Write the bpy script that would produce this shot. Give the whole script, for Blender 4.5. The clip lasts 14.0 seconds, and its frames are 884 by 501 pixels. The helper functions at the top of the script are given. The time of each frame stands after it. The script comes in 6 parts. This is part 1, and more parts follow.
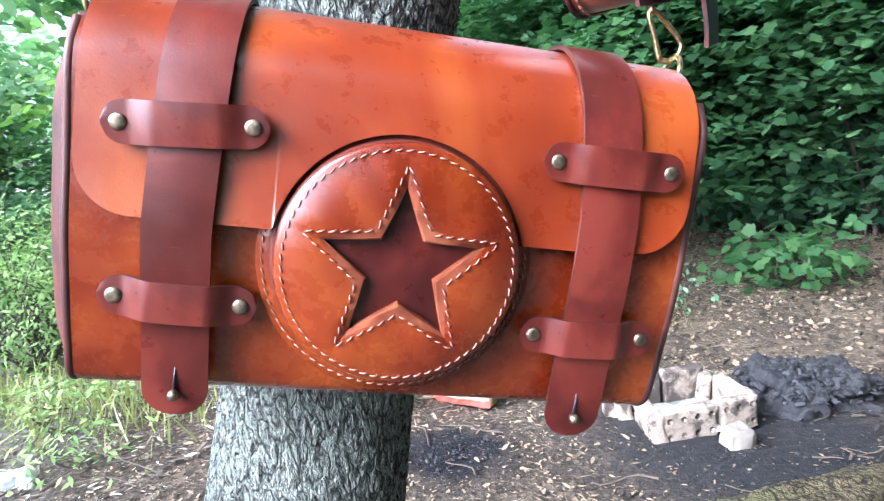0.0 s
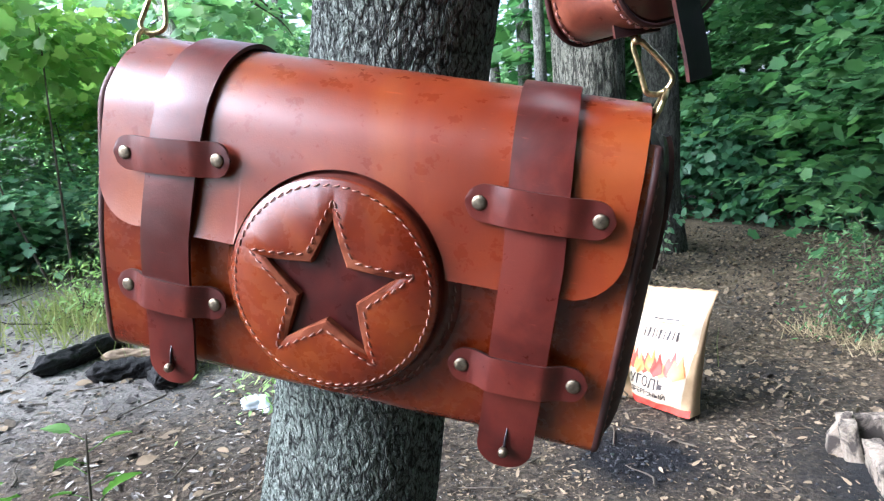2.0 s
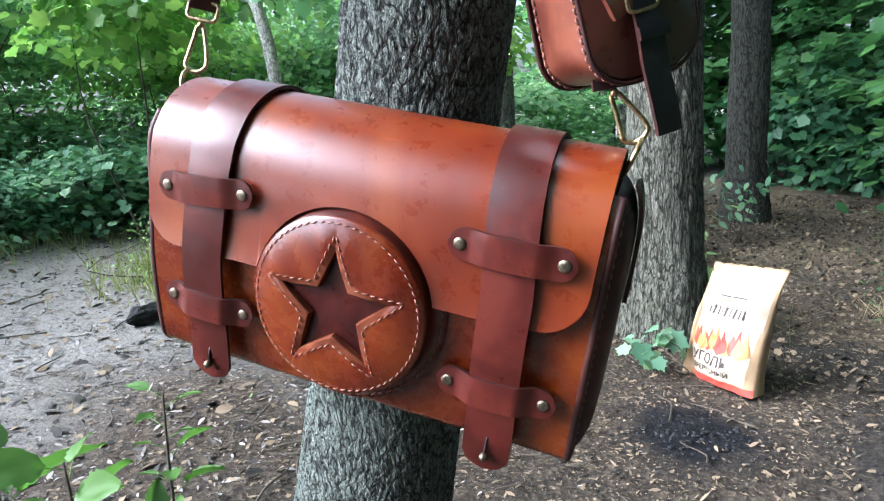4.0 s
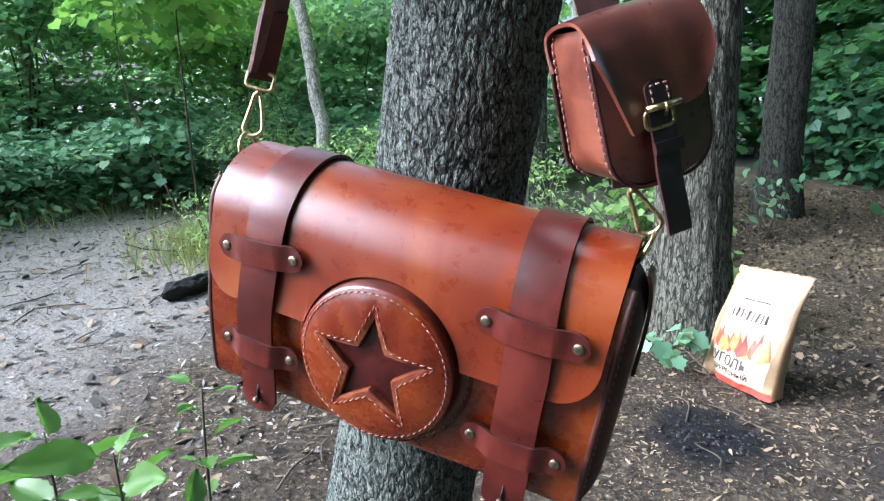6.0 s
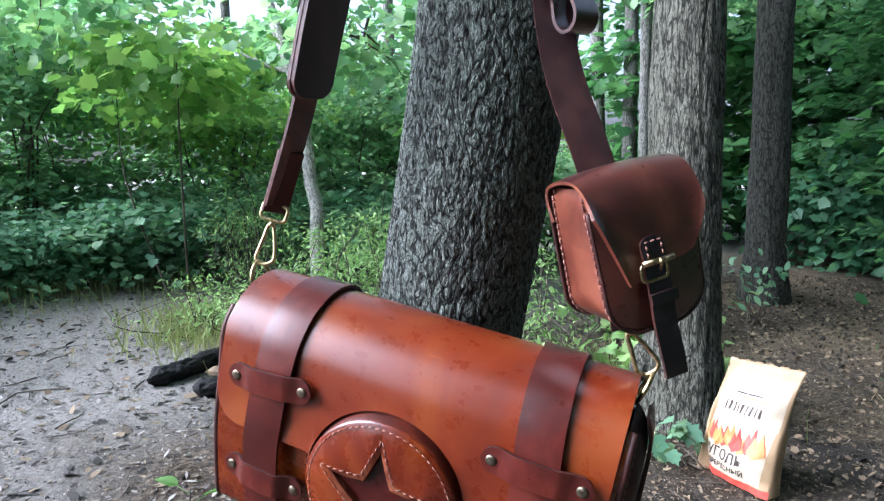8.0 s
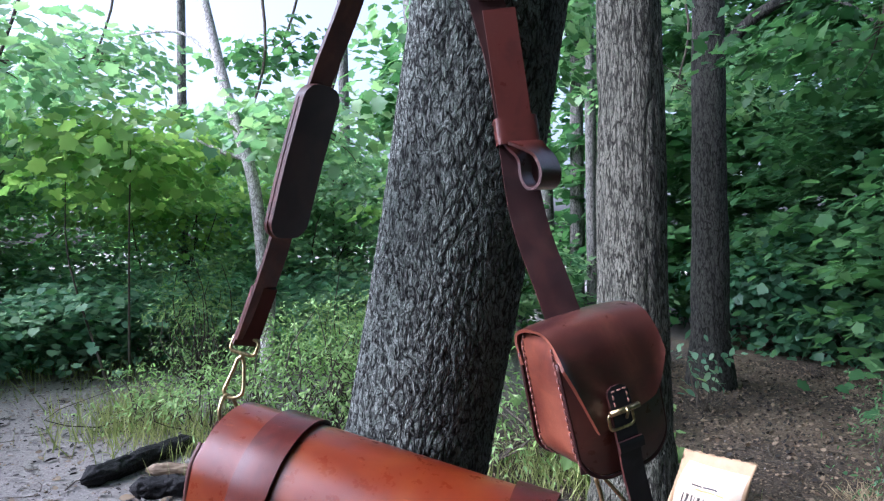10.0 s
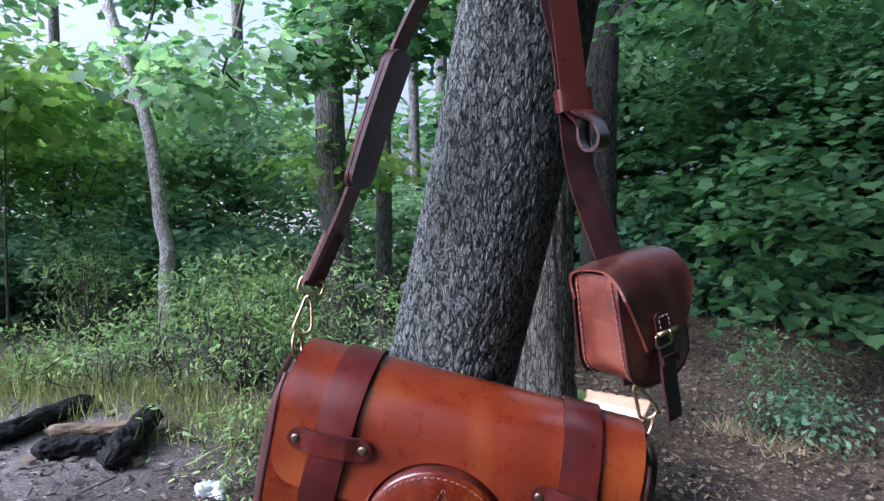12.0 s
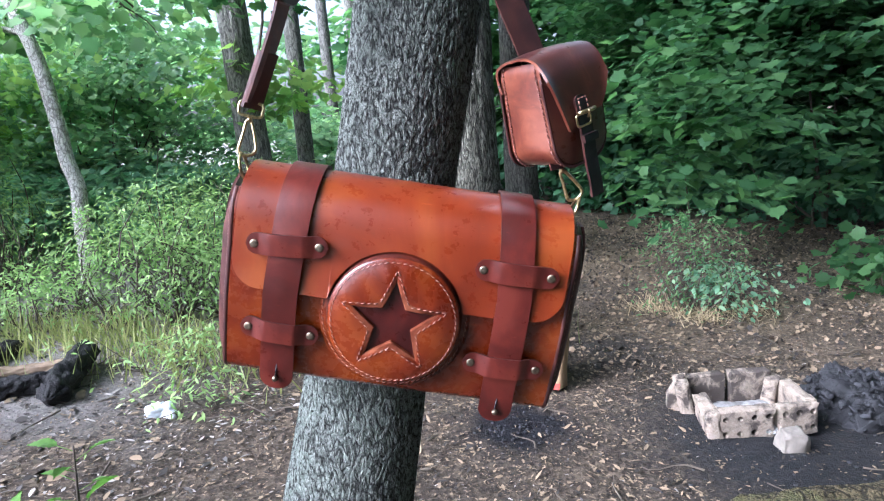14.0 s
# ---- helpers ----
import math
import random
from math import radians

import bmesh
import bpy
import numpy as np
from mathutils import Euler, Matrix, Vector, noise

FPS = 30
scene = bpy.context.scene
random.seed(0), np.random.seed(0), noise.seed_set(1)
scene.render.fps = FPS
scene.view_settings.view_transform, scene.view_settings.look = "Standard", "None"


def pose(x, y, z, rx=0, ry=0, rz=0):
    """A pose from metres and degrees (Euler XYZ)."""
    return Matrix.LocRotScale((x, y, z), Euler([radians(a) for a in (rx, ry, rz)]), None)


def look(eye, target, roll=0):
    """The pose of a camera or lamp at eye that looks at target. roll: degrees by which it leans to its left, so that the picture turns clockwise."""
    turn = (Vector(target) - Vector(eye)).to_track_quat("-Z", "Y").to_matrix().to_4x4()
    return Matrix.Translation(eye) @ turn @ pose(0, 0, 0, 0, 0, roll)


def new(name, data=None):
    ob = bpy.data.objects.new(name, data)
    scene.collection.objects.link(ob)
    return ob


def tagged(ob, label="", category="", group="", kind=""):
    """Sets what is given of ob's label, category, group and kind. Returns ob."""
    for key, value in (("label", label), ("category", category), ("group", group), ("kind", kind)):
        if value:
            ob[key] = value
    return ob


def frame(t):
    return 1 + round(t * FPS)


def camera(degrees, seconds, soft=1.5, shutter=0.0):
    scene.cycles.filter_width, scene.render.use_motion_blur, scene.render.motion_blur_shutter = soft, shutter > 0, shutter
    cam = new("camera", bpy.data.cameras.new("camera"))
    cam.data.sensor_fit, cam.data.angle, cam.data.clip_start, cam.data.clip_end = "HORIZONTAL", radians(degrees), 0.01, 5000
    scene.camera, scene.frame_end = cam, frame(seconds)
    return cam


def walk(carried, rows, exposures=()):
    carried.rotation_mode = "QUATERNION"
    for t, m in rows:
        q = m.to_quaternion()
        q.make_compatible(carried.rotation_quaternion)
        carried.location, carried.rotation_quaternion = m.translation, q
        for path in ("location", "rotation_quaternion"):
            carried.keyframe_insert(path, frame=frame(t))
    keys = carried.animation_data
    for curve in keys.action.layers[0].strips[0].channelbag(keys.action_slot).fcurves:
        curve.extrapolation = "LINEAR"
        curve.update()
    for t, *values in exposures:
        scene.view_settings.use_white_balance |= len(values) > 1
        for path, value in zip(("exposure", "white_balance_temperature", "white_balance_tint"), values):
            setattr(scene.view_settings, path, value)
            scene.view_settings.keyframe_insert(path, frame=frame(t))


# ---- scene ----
cam = camera(68.1, 14.0, soft=1.2, shutter=0.25)
PATH = [
    (0, (0.2559, 0.1909, 1.1714), (0.0059, 1.6490, 0.9238), -6.23),
    (0.5, (0.2743, 0.2095, 1.1766), (-0.1075, 1.6412, 0.9435), -6.12),
    (1, (0.3193, 0.2152, 1.1894), (-0.1575, 1.6186, 0.9585), -5.67),
    (1.5, (0.3913, 0.2277, 1.1862), (-0.2506, 1.5595, 0.9329), -4.84),
    (2, (0.4465, 0.2374, 1.1881), (-0.3303, 1.4977, 0.9470), -4.53),
    (2.5, (0.4814, 0.2418, 1.1918), (-0.3586, 1.4552, 0.9231), -3.73),
    (3, (0.4970, 0.2398, 1.2014), (-0.3946, 1.4157, 0.9321), -4.25),
    (3.2, (0.5035, 0.2390, 1.2090), (-0.3934, 1.4098, 0.9352), -4.36),
    (5.3, (0.5391, 0.2294, 1.2996), (-0.4084, 1.3248, 0.9093), -3.62),
    (5.5, (0.5416, 0.2247, 1.3086), (-0.4034, 1.3211, 0.9150), -3.22),
    (6, (0.5456, 0.2112, 1.3271), (-0.4107, 1.3053, 0.9550), -2.68),
    (6.5, (0.5432, 0.2107, 1.3433), (-0.4026, 1.3248, 1.0054), -2.24),
    (7, (0.5405, 0.2066, 1.3547), (-0.4115, 1.3264, 1.0549), -1.89),
    (7.5, (0.5430, 0.2034, 1.3656), (-0.4194, 1.3255, 1.1113), -2.40),
    (8, (0.5457, 0.1930, 1.3793), (-0.4091, 1.3329, 1.1825), -1.81),
    (8.5, (0.5492, 0.1832, 1.3943), (-0.3968, 1.3383, 1.2500), -1.19),
    (9, (0.5527, 0.1824, 1.4098), (-0.3760, 1.3578, 1.3317), -0.93),
    (9.2, (0.5500, 0.1826, 1.4140), (-0.3614, 1.3735, 1.3790), -0.81),
    (11.3, (0.5120, 0.0766, 1.4541), (-0.2610, 1.3612, 1.4068), -0.08),
    (11.5, (0.4847, 0.0525, 1.4516), (-0.2501, 1.3586, 1.3855), 0.04),
    (12, (0.4397, 0.0090, 1.4307), (-0.2099, 1.3559, 1.3127), -0.26),
    (12.5, (0.4394, -0.0249, 1.4009), (-0.1390, 1.3497, 1.2393), -0.23),
    (13, (0.4524, -0.0557, 1.3714), (-0.0931, 1.3269, 1.1691), -1.49),
    (13.5, (0.4537, -0.0526, 1.3286), (-0.0455, 1.3344, 1.0511), -3.25),
    (14, (0.4478, -0.0591, 1.3070), (-0.0474, 1.3268, 1.0172), -4.61),
]
EXPOSURES = [(0.0, 2.88, 5170, 18), (0.5, 2.82, 5140, 17), (1.5, 2.36, 5160, 15), (3.0, 2.13, 5230, 12), (6.0, 2.15, 5180, 13), (7.0, 2.20, 5150, 14), (7.5, 2.06, 5150, 14), (9.0, 1.71, 5120, 20), (11.5, 1.46, 5060, 27), (12.5, 1.36, 5130, 29), (13.0, 1.72, 5200, 23), (13.5, 1.64, 5190, 23), (14.0, 2.17, 5160, 20)]
walk(cam, [(t, look(eye, target, roll)) for t, eye, target, roll in PATH], EXPOSURES)

# ---------------------------------------------------------------- world and sun
W = bpy.data.worlds.new("sky")
scene.world = W
W.use_nodes = True
wn = W.node_tree.nodes
sky = wn.new("ShaderNodeTexSky")
sky.sky_type = "NISHITA"
sky.sun_disc = False
SUN_ELEV, SUN_AZ = 38.0, 223.0     # degrees; azimuth clockwise from +y
sky.sun_elevation, sky.sun_rotation = radians(SUN_ELEV), radians(SUN_AZ)
sky.air_density, sky.dust_density, sky.ozone_density = 1.0, 7.0, 0.6
wn["Background"].inputs["Strength"].default_value = 0.15
haze = wn.new("ShaderNodeHueSaturation")      # thin high cloud
haze.inputs["Saturation"].default_value = 0.45
W.node_tree.links.new(sky.outputs[0], haze.inputs["Color"])
W.node_tree.links.new(haze.outputs[0], wn["Background"].inputs["Color"])
lamp = bpy.data.lights.new("sun", "SUN")
lamp.energy, lamp.angle, lamp.color = 1.75, radians(40), (1.0, 0.96, 0.90)
sun = new("sun", lamp)
a, e = radians(SUN_AZ), radians(SUN_ELEV)
sun.matrix_world = look((40 * math.sin(a) * math.cos(e), 40 * math.cos(a) * math.cos(e), 40 * math.sin(e)), (0, 0, 0))

# ---------------------------------------------------------------- small helpers
RNG = np.random.default_rng(7)


def thing(name, m=None, **tags):
    """An empty that carries the parts of a thing."""
    ob = new(name)
    ob.empty_display_size = 0.05
    if m is not None:
        ob.matrix_world = m
    return tagged(ob, **tags)


def part(name, data, material, parent=None, label="", smooth=True):
    """Links a bmesh or a mesh as one object under its thing."""
    if isinstance(data, bmesh.types.BMesh):
        me = bpy.data.meshes.new(name)
        data.to_mesh(me)
        data.free()
    else:
        me = data
    if material is not None and not me.materials:
        me.materials.append(material)
    if smooth and len(me.polygons):
        me.polygons.foreach_set("use_smooth", np.ones(len(me.polygons), bool))
    ob = new(name, me)
    if parent is not None:
        ob.parent = parent
    if label:
        ob["label"] = label
    return ob


def mesh_of(name, verts, faces):
    """A mesh from an (n, 3) array and an (m, k) array of equal faces, made fast."""
    verts, faces = np.asarray(verts, np.float32), np.asarray(faces, np.int32)
    me = bpy.data.meshes.new(name)
    k = faces.shape[1]
    me.vertices.add(len(verts))
    me.vertices.foreach_set("co", verts.ravel())
    me.loops.add(faces.size)
    me.loops.foreach_set("vertex_index", faces.ravel())
    me.polygons.add(len(faces))
    me.polygons.foreach_set("loop_start", np.arange(0, faces.size, k, dtype=np.int32))
    me.polygons.foreach_set("loop_total", np.full(len(faces), k, np.int32))
    me.update(calc_edges=True)
    return me


def join_arrays(chunks):
    """Several (verts, faces) pairs as one."""
    vs, fs, n = [], [], 0
    for v, f in chunks:
        vs.append(np.asarray(v, float))
        fs.append(np.asarray(f) + n)
        n += len(v)
    return np.concatenate(vs), np.concatenate(fs)


def grid_faces(nu, nv, wrap=False):
    iu = np.arange(nu if wrap else nu - 1)
    iv = np.arange(nv - 1)
    a, b = np.meshgrid(iu, iv, indexing="ij")
    a, b = a.ravel(), b.ravel()
    c = (a + 1) % nu
    return np.stack([a * nv + b, c * nv + b, c * nv + b + 1, a * nv + b + 1], 1)


def sheet(P, thick, rim=True):
    """A leather sheet from a grid of points (nu, nv, 3), thickened behind its face (the face's normal is du x dv)."""
    P = np.asarray(P, float)
    nu, nv = P.shape[:2]
    du, dv = np.gradient(P, axis=0), np.gradient(P, axis=1)
    n = np.cross(du, dv)
    n /= np.linalg.norm(n, axis=2, keepdims=True) + 1e-12
    top, low = P.reshape(-1, 3), (P - n * thick).reshape(-1, 3)
    f = grid_faces(nu, nv)
    faces = [f, f[:, ::-1] + nu * nv]
    idx = np.arange(nu * nv).reshape(nu, nv)
    ring = np.concatenate([idx[:, 0], idx[-1, 1:], idx[-2::-1, -1], idx[0, -2:0:-1]])
    m = len(ring)
    i = np.arange(m) + 2 * nu * nv
    j = np.roll(np.arange(m), -1) + 2 * nu * nv
    faces.append(np.stack([j, i, i + m, j + m], 1))
    return np.concatenate([top, low, top[ring], low[ring]]), np.concatenate(faces)


def hide(name, P, thick, mat, parent, label="", edge=None):
    """A leather part: smooth face and back, crisp burnished edge."""
    v, f = sheet(P, thick)
    me = mesh_of(name, v, f)
    nu, nv = np.asarray(P).shape[:2]
    rim = 2 * (nu - 1) * (nv - 1)
    me.materials.append(mat)
    me.materials.append(edge or EDGE)
    soft = np.ones(len(f), bool)
    soft[rim:] = False
    idx = np.zeros(len(f), np.int32)
    idx[rim:] = 1
    me.polygons.foreach_set("use_smooth", soft)
    me.polygons.foreach_set("material_index", idx)
    return part(name, me, None, parent, label, smooth=False)


def tube(points, radii, sides=10, closed=False, caps=True):
    """A round bar along a line of points."""
    p = np.asarray(points, float)
    r = np.broadcast_to(np.asarray(radii, float), (len(p),))
    t = np.roll(p, -1, 0) - np.roll(p, 1, 0) if closed else np.gradient(p, axis=0)
    t /= np.linalg.norm(t, axis=1, keepdims=True) + 1e-12
    ref = np.array([0.0, 0.0, 1.0]) if abs(t[0][2]) < 0.9 else np.array([1.0, 0.0, 0.0])
    u = np.zeros_like(p)
    v = ref - t[0] * (ref @ t[0])
    for i in range(len(p)):
        v = v - t[i] * (v @ t[i])
        v /= np.linalg.norm(v) + 1e-12
        u[i] = v
    w = np.cross(t, u)
    a = np.linspace(0, 2 * math.pi, sides, endpoint=False)
    ring = p[:, None] + r[:, None, None] * (np.cos(a)[None, :, None] * u[:, None] + np.sin(a)[None, :, None] * w[:, None])
    verts = ring.reshape(-1, 3)
    n = len(p)
    i, j = np.meshgrid(np.arange(n if closed else n - 1), np.arange(sides), indexing="ij")
    i, j = i.ravel(), j.ravel()
    k, l = (i + 1) % n, (j + 1) % sides
    faces = np.stack([i * sides + j, i * sides + l, k * sides + l, k * sides + j], 1)
    if caps and not closed:
        verts = np.concatenate([verts, p[:1], p[-1:]])
        c0, c1 = n * sides, n * sides + 1
        j = np.arange(sides)
        l = (j + 1) % sides
        faces = np.concatenate([faces, np.stack([l, j, np.full(sides, c0), np.full(sides, c0)], 1),
                                np.stack([(n - 1) * sides + j, (n - 1) * sides + l, np.full(sides, c1), np.full(sides, c1)], 1)])
    return verts, faces


def tube_mesh(name, points, radii, sides=10, closed=False):
    """The same as a mesh, with its doubled corners cleaned."""
    v, f = tube(points, radii, sides, closed)
    return clean_mesh(name, v, f)


def clean_mesh(name, v, f):
    me = bpy.data.meshes.new(name)
    me.from_pydata([tuple(x) for x in v], [], [tuple(dict.fromkeys(int(i) for i in q)) for q in f])
    me.update()
    return me


def smooth_path(points, n):
    """Points on a soft curve through the given ones (Catmull-Rom)."""
    p = np.asarray(points, float)
    q = np.concatenate([[2 * p[0] - p[1]], p, [2 * p[-1] - p[-2]]])
    out = []
    for s in np.linspace(0, len(p) - 1 - 1e-9, n):
        i, f = int(s), s - int(s)
        a, b, c, d = q[i:i + 4]
        out.append(0.5 * (2 * b + (c - a) * f + (2 * a - 5 * b + 4 * c - d) * f * f + (3 * b - a - 3 * c + d) * f ** 3))
    return np.array(out)


def stitch_arrays(points, normals, length=0.0048, gap=0.0072, r=0.00075, lean=0.0):
    """Single stitches along a line: short bars, thick in the middle, sunk at both ends."""
    p = np.asarray(points, float)
    seg = np.linalg.norm(np.diff(p, axis=0), axis=1)
    s = np.concatenate([[0], np.cumsum(seg)])
    n = max(1, int(s[-1] / gap))
    chunks = []
    for k in range(n):
        mid = (k + 0.5) * s[-1] / n
        at = [np.array([np.interp(mid + d * length, s, p[:, c]) for c in range(3)]) for d in (-0.5, -0.25, 0, 0.25, 0.5)]
        nn = np.array([np.interp(mid, s, normals[:, c]) for c in range(3)])
        nn /= np.linalg.norm(nn) + 1e-12
        t = at[4] - at[0]
        side = np.cross(nn, t)
        side /= np.linalg.norm(side) + 1e-12
        off = [-0.0004, 0.0003, 0.0006, 0.0003, -0.0004]
        line = [q + nn * o + side * lean * (j - 2) * 0.0004 for j, (q, o) in enumerate(zip(at, off))]
        chunks.append(tube(line, [r * 0.7, r, r * 1.1, r, r * 0.7], 6))
    return join_arrays(chunks)


# ---------------------------------------------------------------- materials
def material(name, build):
    m = bpy.data.materials.new(name)
    m.use_nodes = True
    nt = m.node_tree
    bsdf = nt.nodes["Principled BSDF"]

    def node(kind, **k):
        n = nt.nodes.new(kind)
        for key, value in k.items():
            if key == "inputs":
                for a, b in value.items():
                    n.inputs[a].default_value = b
            else:
                if key == "operation":
                    n.operation = value
                elif key == "blend_type":
                    n.blend_type = value
                elif key == "use_clamp":
                    n.use_clamp = value
                else:
                    n.feature = value
        return n
    build(nt, node, nt.links.new, bsdf)
    return m


def ramp(node, stops):
    n = node("ShaderNodeValToRGB")
    e = n.color_ramp.elements
    while len(e) < len(stops):
        e.new(0.5)
    for q, (pos, col) in zip(e, stops):
        q.position, q.color = pos, (*col, 1)
    return n


def leather(name, dark, mid, light, rough=0.36, grain=900.0, bump=0.12, coat=0.35, patch=9.0, axis=1.0, shine=0.32):
    """Hand-dyed, waxed leather: clouds of dye, fine pores, rubbed edges."""
    def build(nt, node, link, b):
        tc = node("ShaderNodeTexCoord")
        mp = node("ShaderNodeMapping", inputs={"Scale": (1, 1, axis)})
        link(tc.outputs["Object"], mp.inputs[0])
        big = node("ShaderNodeTexNoise", inputs={"Scale": patch, "Detail": 5.0, "Roughness": 0.6, "Distortion": 0.6})
        fine = node("ShaderNodeTexNoise", inputs={"Scale": grain, "Detail": 3.0, "Roughness": 0.7})
        mid_n = node("ShaderNodeTexNoise", inputs={"Scale": 70.0, "Detail": 6.0, "Roughness": 0.65})
        cell = node("ShaderNodeTexVoronoi", inputs={"Scale": grain * 0.9})
        for n in (big, fine, mid_n, cell):
            link(mp.outputs[0], n.inputs["Vector"])
        add = node("ShaderNodeMath", operation="MULTIPLY_ADD", inputs={1: 0.10, 2: 0.075})
        link(mid_n.outputs["Fac"], add.inputs[0])
        add2 = node("ShaderNodeMath", operation="ADD")
        link(big.outputs["Fac"], add2.inputs[0]), link(add.outputs[0], add2.inputs[1])
        cr = ramp(node, [(0.49, dark), (0.62, mid), (0.74, light)])
        link(add2.outputs[0], cr.inputs[0])
        # rubbed scratches, lighter than the dye
        sm = node("ShaderNodeMapping", inputs={"Scale": (1.0, 1.0, 9.0), "Rotation": (0.3, 0.5, 0.2)})
        link(tc.outputs["Object"], sm.inputs[0])
        sn = node("ShaderNodeTexNoise", inputs={"Scale": 46.0, "Detail": 4.0, "Roughness": 0.7, "Distortion": 0.3})
        link(sm.outputs[0], sn.inputs["Vector"])
        sr = node("ShaderNodeMapRange", inputs={"From Min": 0.64, "From Max": 0.72, "To Max": 0.45})
        link(sn.outputs["Fac"], sr.inputs[0])
        sx = node("ShaderNodeMixRGB", inputs={"Color2": (*[min(1.0, c * 1.5 + 0.01) for c in light], 1)})
        link(sr.outputs[0], sx.inputs["Fac"]), link(cr.outputs[0], sx.inputs["Color1"])
        link(sx.outputs[0], b.inputs["Base Color"])
        rr = node("ShaderNodeMapRange", inputs={"From Min": 0.3, "From Max": 0.7, "To Min": rough - 0.09, "To Max": rough + 0.12})
        link(mid_n.outputs["Fac"], rr.inputs[0])
        link(rr.outputs[0], b.inputs["Roughness"])
        mix = node("ShaderNodeMath", operation="MULTIPLY_ADD", inputs={1: 0.6})
        link(cell.outputs["Distance"], mix.inputs[0]), link(fine.outputs["Fac"], mix.inputs[2])
        bp = node("ShaderNodeBump", inputs={"Strength": bump, "Distance": 0.0006})
        link(mix.outputs[0], bp.inputs["Height"])
        bp2 = node("ShaderNodeBump", inputs={"Strength": 0.25, "Distance": 0.0012})
        link(mid_n.outputs["Fac"], bp2.inputs["Height"])
        link(bp.outputs[0], bp2.inputs["Normal"])
        link(bp2.outputs[0], b.inputs["Normal"])
        b.inputs["Coat Weight"].default_value = coat
        b.inputs["Coat Roughness"].default_value = rough - 0.03
        b.inputs["Coat IOR"].default_value = 1.62
        b.inputs["Specular IOR Level"].default_value = shine
    return material(name, build)


def metal(name, col, rough):
    def build(nt, node, link, b):
        n = node("ShaderNodeTexNoise", inputs={"Scale": 300.0, "Detail": 4.0})
        tc = node("ShaderNodeTexCoord")
        link(tc.outputs["Object"], n.inputs["Vector"])
        cr = ramp(node, [(0.35, tuple(c * 0.45 for c in col)), (0.65, col)])
        link(n.outputs["Fac"], cr.inputs[0]), link(cr.outputs[0], b.inputs["Base Color"])
        mr = node("ShaderNodeMapRange", inputs={"To Min": rough - 0.06, "To Max": rough + 0.14})
        link(n.outputs["Fac"], mr.inputs[0]), link(mr.outputs[0], b.inputs["Roughness"])
        b.inputs["Metallic"].default_value = 1.0
    return material(name, build)


def plain(name, lo, hi, scale=40.0, rough=0.8, bump=0.3, dist=0.002, detail=6.0, random=0.0):
    """A dull surface with two scales of blotches; random shifts it from piece to piece."""
    def build(nt, node, link, b):
        tc = node("ShaderNodeTexCoord")
        n = node("ShaderNodeTexNoise", inputs={"Scale": scale, "Detail": detail, "Roughness": 0.65})
        n2 = node("ShaderNodeTexNoise", inputs={"Scale": scale * 0.17, "Detail": 3.0})
        link(tc.outputs["Object"], n.inputs["Vector"]), link(tc.outputs["Object"], n2.inputs["Vector"])
        m = node("ShaderNodeMath", operation="MULTIPLY_ADD", inputs={1: 0.5})
        h = node("ShaderNodeMath", operation="MULTIPLY", inputs={1: 0.5})
        link(n2.outputs["Fac"], h.inputs[0])
        link(n.outputs["Fac"], m.inputs[0]), link(h.outputs[0], m.inputs[2])
        last = m
        if random:
            g = node("ShaderNodeNewGeometry")
            q = node("ShaderNodeMath", operation="MULTIPLY_ADD", inputs={1: random})
            link(g.outputs["Random Per Island"], q.inputs[0]), link(m.outputs[0], q.inputs[2])
            s = node("ShaderNodeMath", operation="SUBTRACT", inputs={1: random / 2})
            link(q.outputs[0], s.inputs[0])
            last = s
        cr = ramp(node, [(0.32, lo), (0.68, hi)])
        link(last.outputs[0], cr.inputs[0]), link(cr.outputs[0], b.inputs["Base Color"])
        b.inputs["Roughness"].default_value = rough
        bp = node("ShaderNodeBump", inputs={"Strength": bump, "Distance": dist})
        link(n.outputs["Fac"], bp.inputs["Height"]), link(bp.outputs[0], b.inputs["Normal"])
    return material(name, build)


